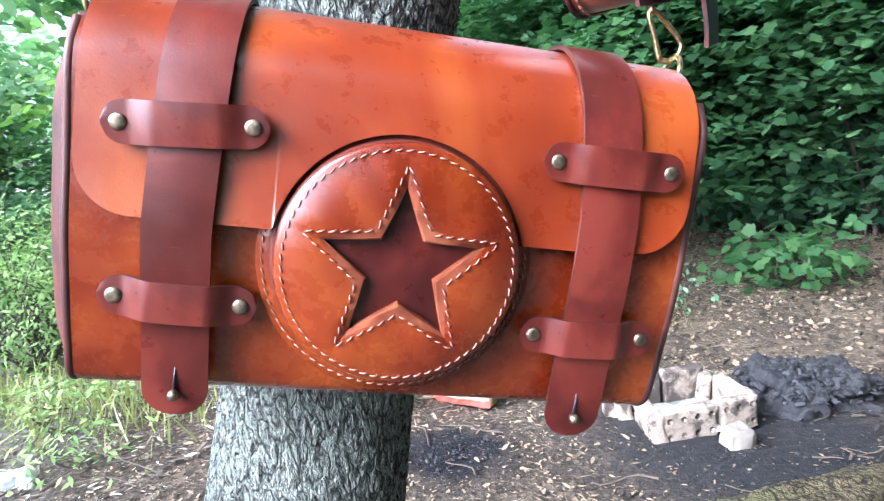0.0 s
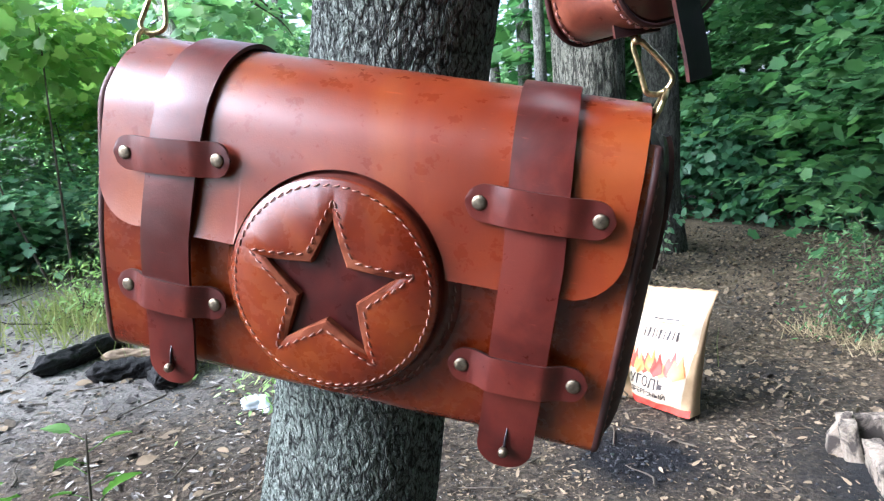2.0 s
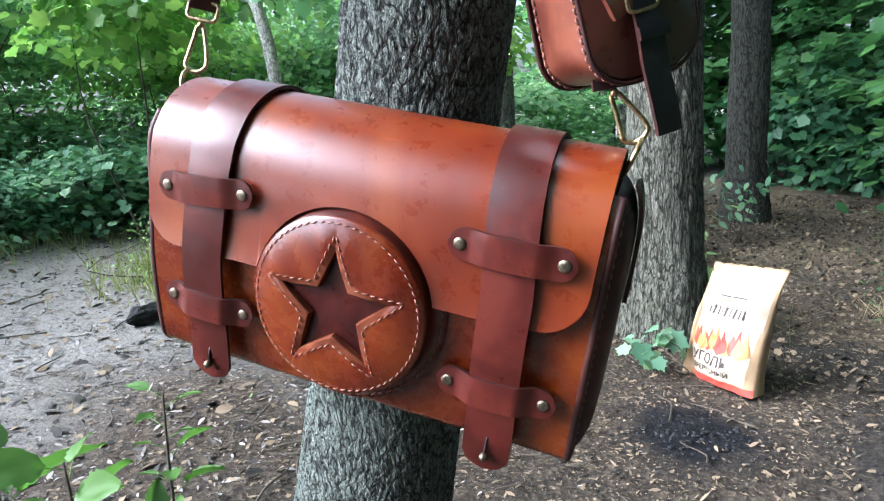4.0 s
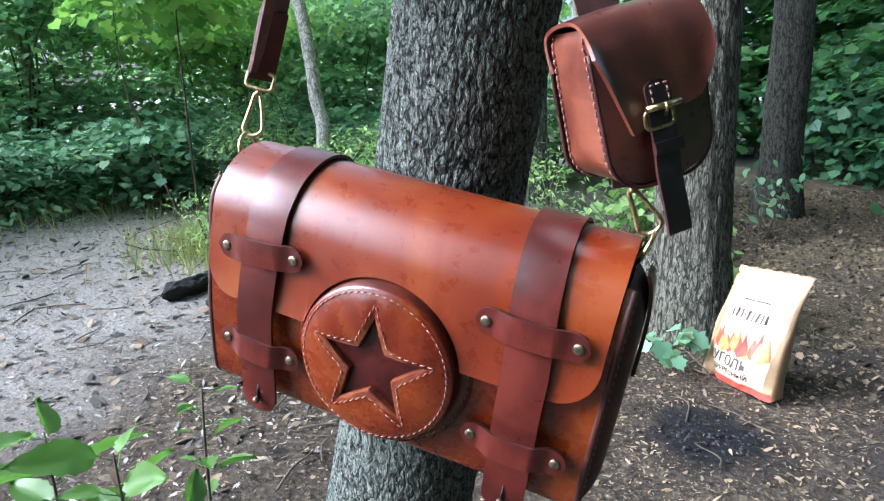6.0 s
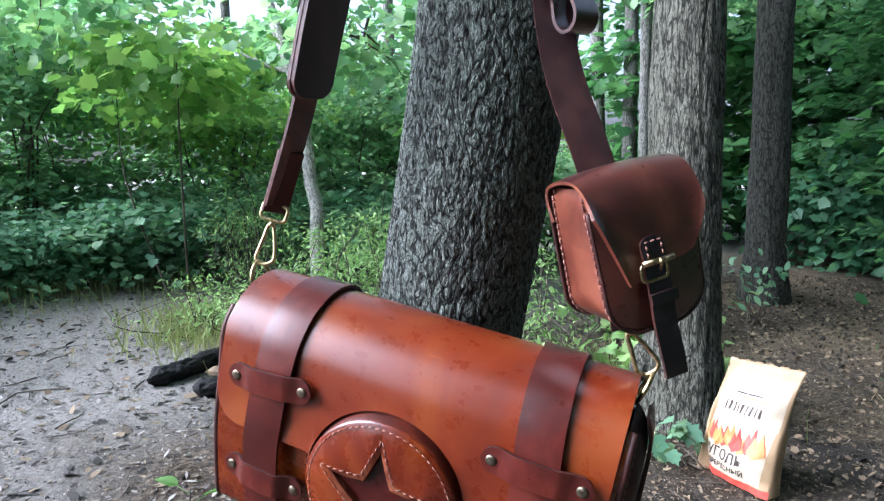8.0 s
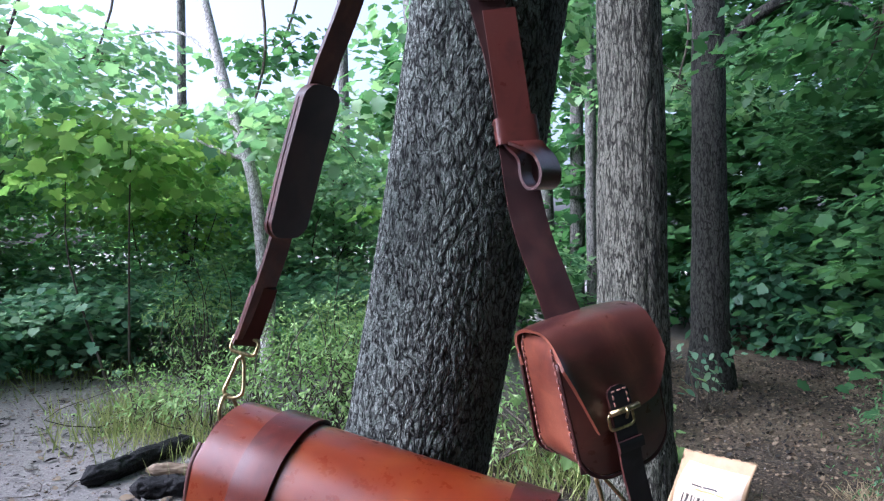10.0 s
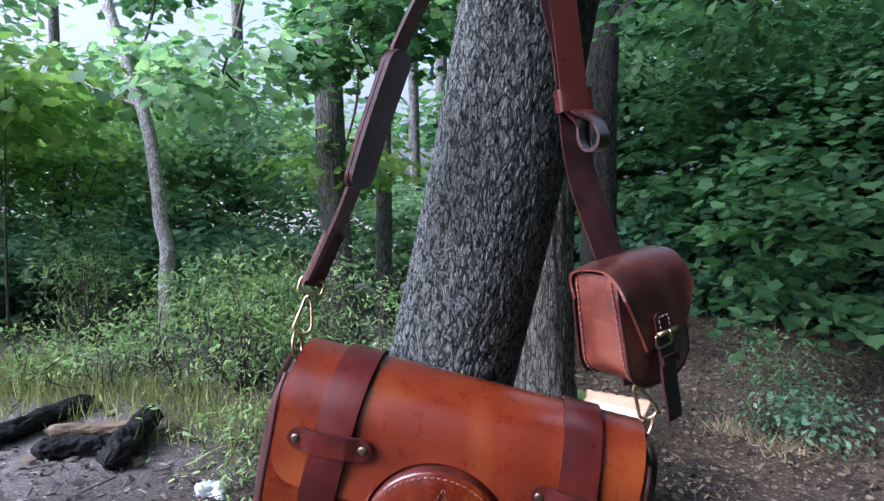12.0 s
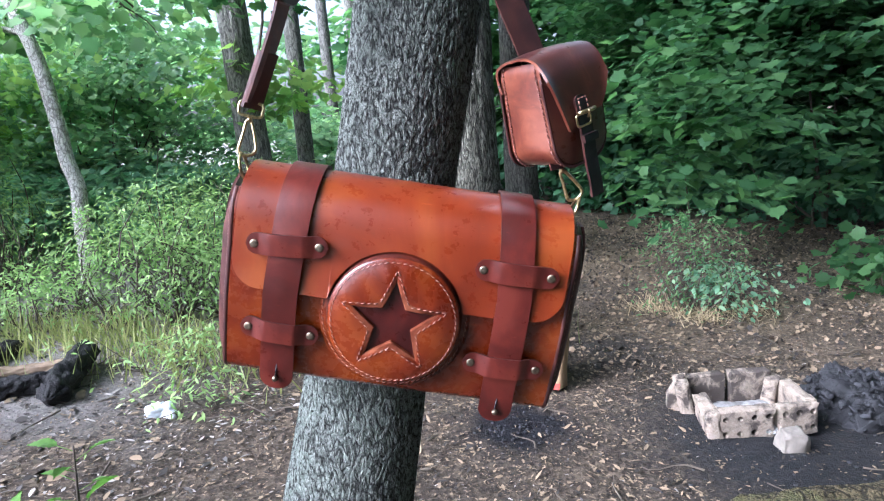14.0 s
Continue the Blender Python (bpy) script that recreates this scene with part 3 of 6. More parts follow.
# ---------------------------------------------------------------- leaves
def leaf_shape(kind):
    if kind == "maple":
        half = [(0.0, 0.0), (0.22, -0.07), (0.46, 0.06), (0.38, 0.22), (0.58, 0.50), (0.38, 0.54), (0.30, 0.74), (0.15, 0.76), (0.0, 1.0)]
    elif kind == "oval":
        half = [(0.0, 0.0), (0.20, 0.18), (0.27, 0.45), (0.18, 0.76), (0.0, 1.0)]
    elif kind == "narrow":
        half = [(0.0, 0.0), (0.14, 0.28), (0.13, 0.62), (0.0, 1.0)]
    else:
        half = [(0.0, 0.0), (0.24, 0.35), (0.0, 1.0)]
    right = [(x, y, 0.16 * x) for x, y in half]
    left = [(-x, y, 0.16 * x) for x, y in half[-2:0:-1]]
    ring = np.array(right + left)
    n = len(ring)
    c = np.array([[0, 0.42 if kind != "oval" else 0.5, 0.0]])
    ring[:, 2] -= 0.10 * ring[:, 1] ** 2
    verts = np.concatenate([ring, c])
    if kind == "dart":
        return ring, np.array([[0, 1, 2], [0, 2, 3]])
    return verts, np.array([[i, (i + 1) % n, n] for i in range(n)])


SHAPES = {k: leaf_shape(k) for k in ("maple", "oval", "narrow", "dart")}


def leaves(pos, nrm, tip, size, kind):
    """Many leaves at once: (n, 3) places, normals and tip directions, (n,) sizes."""
    sv, sf = SHAPES[kind]
    nrm = nrm / (np.linalg.norm(nrm, axis=1, keepdims=True) + 1e-9)
    tip = tip - nrm * (tip * nrm).sum(1, keepdims=True)
    tip /= np.linalg.norm(tip, axis=1, keepdims=True) + 1e-9
    side = np.cross(tip, nrm)
    v = pos[:, None] + size[:, None, None] * (sv[None, :, 0, None] * side[:, None] + sv[None, :, 1, None] * tip[:, None] + sv[None, :, 2, None] * nrm[:, None])
    n = len(pos)
    f = (np.arange(n)[:, None, None] * len(sv) + sf[None]).reshape(-1, 3)
    return v.reshape(-1, 3), f


def sprays(centre, radii, count, per, size, kind, flat=0.35, spread=0.22, droop=0.25, shell=0.45, seed=0, level=1.0):
    """Leaf sprays filling a cloud: flat fans of leaves set at random places, thicker towards the outside."""
    g = np.random.default_rng(seed)
    d = g.standard_normal((count, 3))
    d /= np.linalg.norm(d, axis=1, keepdims=True)
    r = shell + (1 - shell) * g.random(count) ** 0.6
    lump = 1 + 0.28 * np.sin(3 * d[:, 0] + 5 * d[:, 2] + seed) + 0.18 * np.sin(7 * d[:, 1] - 4 * d[:, 2])
    c = np.asarray(centre) + d * (r * lump)[:, None] * np.asarray(radii)
    out = d * np.array([1, 1, 0.3]) + 0.6 * g.standard_normal((count, 3)) * np.array([1, 1, 0.2])
    out /= np.linalg.norm(out, axis=1, keepdims=True)
    k = per
    off = g.standard_normal((count, k, 3)) * np.array([1, 1, flat]) * spread
    pos = (c[:, None] + off + out[:, None] * spread * g.random((count, k, 1))).reshape(-1, 3)
    nrm = np.array([0, 0, level]) + 0.5 * g.standard_normal((count * k, 3)) + np.repeat(out, k, 0) * 0.6 / level
    tip = np.repeat(out, k, 0) + 0.7 * g.standard_normal((count * k, 3)) - np.array([0, 0, droop])
    s = size * (0.6 + 0.7 * g.random(count * k))
    return leaves(pos, nrm, tip, s, kind), c


def stems_to(base, targets, r0, seed=0, sides=5, bend=0.15):
    """Thin stems from one foot to the sprays."""
    g = np.random.default_rng(seed)
    base = np.asarray(base, float)
    chunks = []
    for t in targets:
        m = base + (t - base) * 0.5 + g.standard_normal(3) * bend * np.array([1, 1, 0.3])
        m[2] = base[2] + (t[2] - base[2]) * 0.6
        foot = base + g.standard_normal(3) * np.array([0.06, 0.06, 0])
        chunks.append(tube(smooth_path([foot, m, t], 7), np.linspace(r0, r0 * 0.3, 7), sides, caps=False))
    return chunks


def bush(name, x, y, rx, ry, h, count, per, size, kind, mat, label, seed, spread=0.14, low=0.0, stems=14, flat=0.4, category="bush", shell=0.25, level=1.0):
    """A shrub or a low thicket: stems and a loose crown of leaves."""
    z = float(gz(x, y))
    t = thing(name, pose(x, y, z), label=label, category=category)
    (v, f), c = sprays((0, 0, low + (h - low) * 0.52), (rx, ry, (h - low) * 0.5), count, per, size, kind, flat, spread, shell=shell, seed=seed, level=level)
    v[:, 2] = np.maximum(v[:, 2], 0.01)
    tagged(part("leaves", mesh_of("leaves", v, f), mat, t), kind="stuff")
    pick = c[:: max(1, len(c) // stems)]
    pick[:, 2] = np.maximum(pick[:, 2], 0.05)
    for sv, sf in stems_to((0, 0, -0.03), pick, 0.004 + 0.004 * h, seed):
        part("stem", mesh_of("stem", sv, sf), TWIG, t)
    return t


def trunk_arrays(line, radii, heights, ns, rough, seed, ridges=0.0, fine=60.0, tall=14.0):
    """A bark-covered trunk sampled at the given heights; ridges: the depth of the furrows in metres."""
    c = smooth_path(line, 400)
    h = np.asarray(heights, float)
    p = np.stack([np.interp(h, c[:, 2], c[:, 0]), np.interp(h, c[:, 2], c[:, 1]), h], 1)
    r = np.interp(h, [q[2] for q in line], radii)
    ang = np.linspace(0, 2 * math.pi, ns, endpoint=False)
    R = np.zeros((len(h), ns))
    cs = [(math.cos(t), math.sin(t)) for t in ang]
    for i in range(len(h)):
        for j in range(ns):
            ca, sa = cs[j]
            k = rough * noise.noise(Vector((ca * 1.3, sa * 1.3, h[i] * 1.6 + seed)))
            if ridges:
                x, y, z = ca * r[i] * fine, sa * r[i] * fine, h[i] * tall + seed
                a = noise.noise(Vector((x, y, z)))
                b = noise.noise(Vector((x * 2.1, y * 2.1, z * 2.3)))
                g = math.exp(-(a / 0.13) ** 2) + 0.55 * math.exp(-(b / 0.16) ** 2)
                k += ridges / r[i] * (0.5 - g + 0.3 * noise.noise(Vector((x * 5, y * 5, z * 9))))
            R[i, j] = r[i] * (1 + k)
    ring = np.stack([p[:, None, 0] + R * np.cos(ang)[None], p[:, None, 1] + R * np.sin(ang)[None], np.repeat(p[:, 2:3], ns, 1)], 2)
    i, j = np.meshgrid(np.arange(len(h) - 1), np.arange(ns), indexing="ij")
    i, j = i.ravel(), j.ravel()
    l = (j + 1) % ns
    return ring.reshape(-1, 3), np.stack([i * ns + j, i * ns + l, (i + 1) * ns + l, (i + 1) * ns + j], 1)


# ---------------------------------------------------------------- the tree that carries the bag
def main_tree():
    t = thing("tree", label="leaning grey-barked oak trunk behind the bag", category="tree")
    line = [(-0.26, 0.735, -0.08), (-0.16, 0.735, 0.25), (-0.035, 0.735, 0.70), (0.030, 0.735, 0.95), (0.110, 0.735, 1.25),
            (0.160, 0.735, 1.45), (0.199, 0.735, 1.64), (0.262, 0.74, 1.95), (0.38, 0.75, 2.6), (0.56, 0.80, 4.0), (0.75, 0.85, 6.2)]
    hs = np.concatenate([np.linspace(-0.08, 0.55, 60, endpoint=False), np.linspace(0.55, 2.05, 560, endpoint=False), np.linspace(2.05, 6.2, 120)])
    v, f = trunk_arrays(line, [0.20, 0.118, 0.103, 0.090, 0.081, 0.080, 0.079, 0.081, 0.085, 0.075, 0.06], hs, 400, 0.05, 3.0, 0.0017, 125.0, 58.0)
    part("trunk", mesh_of("trunk", v, f), BARK, t)
    # the stub on which the strap hangs
    sv, sf = tube(smooth_path([(0.232, 0.735, 1.80), (0.224, 0.66, 1.822), (0.214, 0.60, 1.838), (0.207, 0.55, 1.88)], 10), np.linspace(0.022, 0.012, 10), 12)
    part("branch_stub", clean_mesh("branch_stub", sv, sf), BARK_DARK, t)
    # unseen crown, spread wide and to the right to block sky light
    (lv, lf), c = sprays((1.5, 0.7, 6.8), (4.2, 4.4, 0.9), 900, 16, 0.26, "dart", seed=5, spread=0.4, shell=0.03)
    tagged(part("crown", mesh_of("crown", lv, lf), MAPLE, t), kind="stuff")
    for k, q in enumerate(c[::90]):
        sv, sf = tube(smooth_path([(0.62, 0.82, 5.0 + 0.12 * k), (0.8, 0.9, 5.9), tuple(q)], 12), np.linspace(0.035, 0.008, 12), 8)
        part("limb", clean_mesh("limb", sv, sf), BARK_DARK, t)


def forest_tree(x, y, r, h, mat, label, lean=(0.0, 0.0), kinks=(), seed=0, crown=None, limbs=(), ns=110, leaf=MAPLE, flare=1.25):
    """A standing tree: trunk with limbs, crown of leaf sprays high up."""
    z = float(gz(x, y))
    t = thing("tree", pose(x, y, z), label=label, category="tree", group="forest trees")
    line = [(0, 0, -0.1), (0, 0, 0.5) if kinks else (lean[0] * 0.12, lean[1] * 0.12, 0.5)]
    line += [(a, b, c) for a, b, c in kinks]
    line += [(lean[0] * 0.6, lean[1] * 0.6, h * 0.6), (lean[0], lean[1], h)] if not kinks else [(lean[0], lean[1], h)]
    zs = [q[2] for q in line]
    rad = [r * (flare * 1.12 if z < 0 else 1.0 - 0.45 * max(0.0, z - 0.5) / h) for z in zs]
    hs = np.concatenate([np.linspace(-0.1, 3.5, 130 if r > 0.12 else 50, endpoint=False), np.linspace(3.5, h, 24)]) if h > 3.5 else np.linspace(-0.1, h, 60)
    v, f = trunk_arrays(line, rad, hs, ns, 0.07, seed, 0.007 if r > 0.12 else 0.0, 16.0, 2.4)
    part("trunk", mesh_of("trunk", v, f), mat, t)
    for pts, r0 in limbs:
        sv, sf = tube(smooth_path(pts, 12), np.linspace(r0, r0 * 0.4, 12), 10)
        part("limb", clean_mesh("limb", sv, sf), mat, t)
    if crown:
        (cx, cy, cz), rad, count, per, size = crown
        (lv, lf), c = sprays((cx, cy, cz), rad, count, per, size, "maple", seed=seed + 11, spread=0.3)
        tagged(part("crown", mesh_of("crown", lv, lf), leaf, t), kind="stuff")
    return t


main_tree()
THICK_TREE = forest_tree(-0.68, 3.61, 0.192, 7.5, BARK_FAR, "thick forest tree with ridged grey-brown bark", (0.06, 0.0), seed=1,
            crown=((0, 0, 6.6), (2.2, 2.2, 1.2), 50, 12, 0.14))
forest_tree(-1.20, 7.46, 0.195, 9.0, BARK_SHADE, "tall straight tree with smooth grey bark, shade put into its colour", (0.1, 0.0), seed=2,
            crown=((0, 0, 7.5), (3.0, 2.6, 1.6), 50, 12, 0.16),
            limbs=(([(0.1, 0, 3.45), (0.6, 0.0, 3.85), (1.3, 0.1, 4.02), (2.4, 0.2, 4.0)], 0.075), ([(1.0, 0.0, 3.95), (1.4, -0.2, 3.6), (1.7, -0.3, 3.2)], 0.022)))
forest_tree(-3.20, 5.3, 0.155, 8.0, BARK_DARK, "slender forest tree with grey bark", (-0.35, 0.0), seed=3,
            crown=((0, 0, 6.6), (2.2, 2.2, 1.4), 50, 12, 0.15))
forest_tree(-3.32, 6.3, 0.095, 8.0, BARK_DARK, "thin dark tree among undergrowth", (0.05, 0.0), seed=4,
            crown=((0, 0, 6.4), (1.8, 1.8, 1.3), 36, 12, 0.15))
forest_tree(-3.96, 3.86, 0.060, 6.0, PALE_BARK, "crooked young tree with pale knobbly bark", (-2.0, 0.3), ((0.01, 0, 0.70), (0.035, 0.0, 0.92), (-0.03, 0, 1.14), (-0.05, 0, 1.42), (-0.15, 0, 1.96), (-0.43, 0.0, 2.62), (-0.73, 0.05, 3.3), (-1.25, 0.15, 4.5)), 5, None,
            (([(-0.20, 0.0, 2.10), (-0.56, 0.0, 2.20), (-0.99, 0.0, 2.37), (-1.68, 0.0, 2.50), (-2.7, 0.0, 2.53)], 0.024), ([(-0.60, 0.03, 3.0), (-1.15, 0.0, 3.4), (-1.9, -0.1, 3.5)], 0.020)), 24)
for i, (x, y, r) in enumerate(((-2.93, 8.5, 0.085), (-4.1, 10.6, 0.13), (-4.6, 9.5, 0.10), (-0.3, 12.5, 0.14), (3.8, 13.2, 0.15), (6.4, 11.6, 0.12), (1.5, 13.4, 0.08), (2.6, 14.2, 0.07),
                               (-6.2, 7.2, 0.09), (-7.6, 5.4, 0.07), (-5.3, 12.0, 0.15), (0.45, 15.0, 0.16), (5.2, 10.0, 0.15), (-8.6, 3.2, 0.08))):
    forest_tree(x, y, r, 9.0, BARK_DARK, "far dark forest trunk behind the undergrowth", (0.15 * math.sin(i * 2.3), 0.1), seed=20 + i, ns=20,
                crown=((0, 0, 7.4), (2.0, 2.0, 1.2) if x > -5 else (0.9, 0.9, 1.0), 22 if x > -5 else 7, 9, 0.19), leaf=FAR_LEAF if i % 2 else MAPLE)


# ---------------------------------------------------------------- undergrowth
DARK_BUSH = "dark green shady shrub in the forest edge"
for i, (x, y, rx, ry, h, n) in enumerate(((-6.9, 0.6, 0.9, 0.9, 0.9, 130), (-6.9, 2.2, 0.8, 0.9, 0.85, 140), (-6.7, 3.6, 0.8, 0.8, 0.9, 140), (-6.1, 4.9, 0.9, 0.8, 1.0, 140), (-5.2, 5.8, 1.0, 0.8, 1.1, 140),
                                          (-8.1, 1.2, 1.1, 1.2, 1.8, 190), (-8.1, 2.9, 1.0, 1.1, 1.7, 190), (-7.8, 4.7, 1.1, 1.1, 1.9, 190), (-6.9, 6.3, 1.2, 1.1, 1.8, 170),
                                          (-5.4, 7.3, 1.3, 1.0, 1.8, 170), (-4.0, 7.8, 1.2, 1.0, 1.7, 150), (-8.8, -1.2, 1.4, 1.5, 1.1, 120))):
    # the tall back shrubs take the brighter leaf in place of sunlight
    bush("shrub", x, y, rx, ry, h, int(n * 1.1) if i < 5 else int(n * 0.7), 40, 0.084, "oval" if i % 2 else "maple", FAR_LEAF if i > 4 else SHRUB_DEEP, DARK_BUSH if i < 5 else "light green tall shrub at the edge of the wood, sunlight put into its colour", 40 + i, 0.26, 0.0, 6, 0.12, level=1.5)
for i, (x, y, rx, ry, lo, h, n) in enumerate(((-7.9, 2.9, 1.0, 1.0, 1.5, 3.0, 110), (-7.2, 5.0, 1.1, 1.0, 1.2, 2.5, 100), (-6.0, 6.6, 1.0, 0.9, 1.2, 2.9, 110), (-8.9, 1.0, 1.2, 1.2, 1.0, 2.2, 90), (-9.4, 3.8, 1.2, 1.3, 1.5, 2.9, 90), (-8.4, 7.0, 1.3, 1.2, 1.4, 2.9, 90))):
    # bright leaf colours stand in for light from above
    bush("young_maple", x, y, rx, ry, h, int(n * 1.35), 32, 0.080, "maple", MAPLE_LIGHT if i == 1 else FAR_LEAF, "light green young maple, light put into its leaf colour", 60 + i, 0.28, lo, 5, 0.2, "tree")
LIGHT = "light green shrub with small leaves by the path"
for i, (x, y, rx, ry, h, n) in enumerate(((-4.0, 2.75, 0.30, 0.26, 0.36, 36), (-3.62, 3.0, 0.38, 0.34, 0.46, 60), (-3.1, 3.3, 0.42, 0.38, 0.85, 90), (-2.85, 3.55, 0.45, 0.40, 0.95, 110), (-2.7, 3.85, 0.42, 0.36, 0.80, 70),
                                          (-3.75, 3.5, 0.3, 0.3, 0.5, 34), (-2.6, 4.2, 0.55, 0.5, 1.05, 110), (-3.4, 4.3, 0.6, 0.5, 1.10, 110), (-4.75, 3.75, 0.42, 0.45, 0.9, 70), (-1.98, 2.66, 0.24, 0.22, 0.26, 11),
                                          (-1.75, 3.75, 0.42, 0.4, 0.80, 80), (-5.2, 4.1, 0.6, 0.5, 1.1, 90), (-1.72, 2.40, 0.22, 0.18, 0.22, 14), (-2.35, 2.62, 0.25, 0.2, 0.22, 9), (-2.15, 3.05, 0.25, 0.2, 0.3, 9))):
    bush("shrub", x, y, rx, ry, h * 1.08, int(n * 0.75), 22, 0.047, "narrow", SHRUB, LIGHT, 80 + i, 0.115, 0.0, 22, 0.3, shell=0.1)
bush("young_maple", 0.72, 5.9, 0.62, 0.5, 2.45, 42, 22, 0.110, "maple", MAPLE, "young maple with layered boughs of broad leaves", 97, 0.26, 0.35, 1, 0.1, "tree", 0.1, 1.6)
MAPLES = "maple thicket with broad dark green leaves"
for i, (x, y, rx, ry, lo, h, n) in enumerate(((0.5, 7.0, 1.0, 0.8, 0.9, 3.2, 130), (1.7, 6.4, 1.1, 0.8, 0.7, 3.2, 150), (2.9, 5.9, 1.1, 0.9, 0.6, 3.3, 150), (3.9, 4.9, 1.0, 0.9, 0.5, 3.2, 140), (4.6, 3.4, 1.0, 1.1, 0.4, 3.0, 120),
                                              (2.3, 7.6, 1.4, 0.9, 0.8, 4.0, 140), (0.9, 8.4, 1.3, 0.9, 1.2, 4.2, 120), (5.2, 1.6, 1.1, 1.3, 0.4, 3.2, 110), (5.0, -0.6, 1.2, 1.3, 0.4, 3.4, 110))):
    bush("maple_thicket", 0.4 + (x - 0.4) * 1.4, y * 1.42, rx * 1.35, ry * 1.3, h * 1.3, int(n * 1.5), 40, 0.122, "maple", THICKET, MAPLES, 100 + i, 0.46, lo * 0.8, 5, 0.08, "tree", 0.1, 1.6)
# low understory, its shade put into the leaf colour
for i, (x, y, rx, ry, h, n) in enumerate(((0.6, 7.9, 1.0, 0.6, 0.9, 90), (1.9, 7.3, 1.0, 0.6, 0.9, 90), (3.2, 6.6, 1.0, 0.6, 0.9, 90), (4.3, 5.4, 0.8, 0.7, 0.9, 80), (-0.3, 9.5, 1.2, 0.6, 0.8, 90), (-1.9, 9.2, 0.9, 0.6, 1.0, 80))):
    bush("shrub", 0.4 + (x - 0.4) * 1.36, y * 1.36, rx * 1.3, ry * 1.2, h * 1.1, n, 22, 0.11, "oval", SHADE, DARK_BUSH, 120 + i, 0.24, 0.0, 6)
bush("shrub", 0.58, 4.75, 0.19, 0.18, 0.80, 56, 24, 0.040, "narrow", SHRUB_FERN, "low leafy shrub on bare ground near the fire place", 131, 0.13, 0.0, 16)
bush("shrub", 0.80, 4.85, 0.24, 0.18, 0.36, 34, 18, 0.046, "oval", SHRUB_DEEP, "low grey-green shrub on bare ground near the fire place", 132, 0.12, 0.0, 12)
# dark shrubs added to close pale gaps; shade is in their leaf colour
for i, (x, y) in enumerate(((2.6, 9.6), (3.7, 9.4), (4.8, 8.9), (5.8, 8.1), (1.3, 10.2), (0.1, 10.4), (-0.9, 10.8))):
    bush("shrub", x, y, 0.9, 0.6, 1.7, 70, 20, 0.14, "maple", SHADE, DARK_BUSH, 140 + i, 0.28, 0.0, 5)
bush("shrub", 2.15, 5.85, 0.42, 0.4, 0.45, 28, 12, 0.10, "maple", MAPLE, "low maple seedlings on bare ground", 133, 0.15, 0.0, 12)
bush("maple_seedling", -0.57, 3.12, 0.05, 0.05, 0.24, 4, 4, 0.085, "maple", SHRUB_DEEP, "small maple seedling beside the thick tree", 134, 0.05, 0.08, 6, category="plant")
bush("maple_seedling", -0.95, 4.0, 0.3, 0.25, 0.35, 24, 9, 0.09, "maple", SHRUB, "cluster of maple seedlings behind the oak", 135, 0.10, 0.05, 9, category="plant")
bush("young_ash", -1.02, 6.3, 0.26, 0.2, 0.66, 8, 7, 0.085, "oval", SHRUB_DEEP, "pale green ash sapling at the foot of a tree", 136, 0.12, 0.2, 8, category="plant")
bush("shrub", -1.55, 5.1, 0.35, 0.3, 0.55, 26, 12, 0.08, "maple", SHRUB, LIGHT, 137, 0.14, 0.0, 10)


# bright spray set here in place of a shaft of sun
bush("young_maple", -5.3, 3.3, 0.85, 0.6, 2.45, 64, 14, 0.12, "maple", MAPLE_LIGHT, "yellow-green young maple by the path, sunlight put into its colour", 138, 0.22, 1.75, 2, 0.25, "tree")


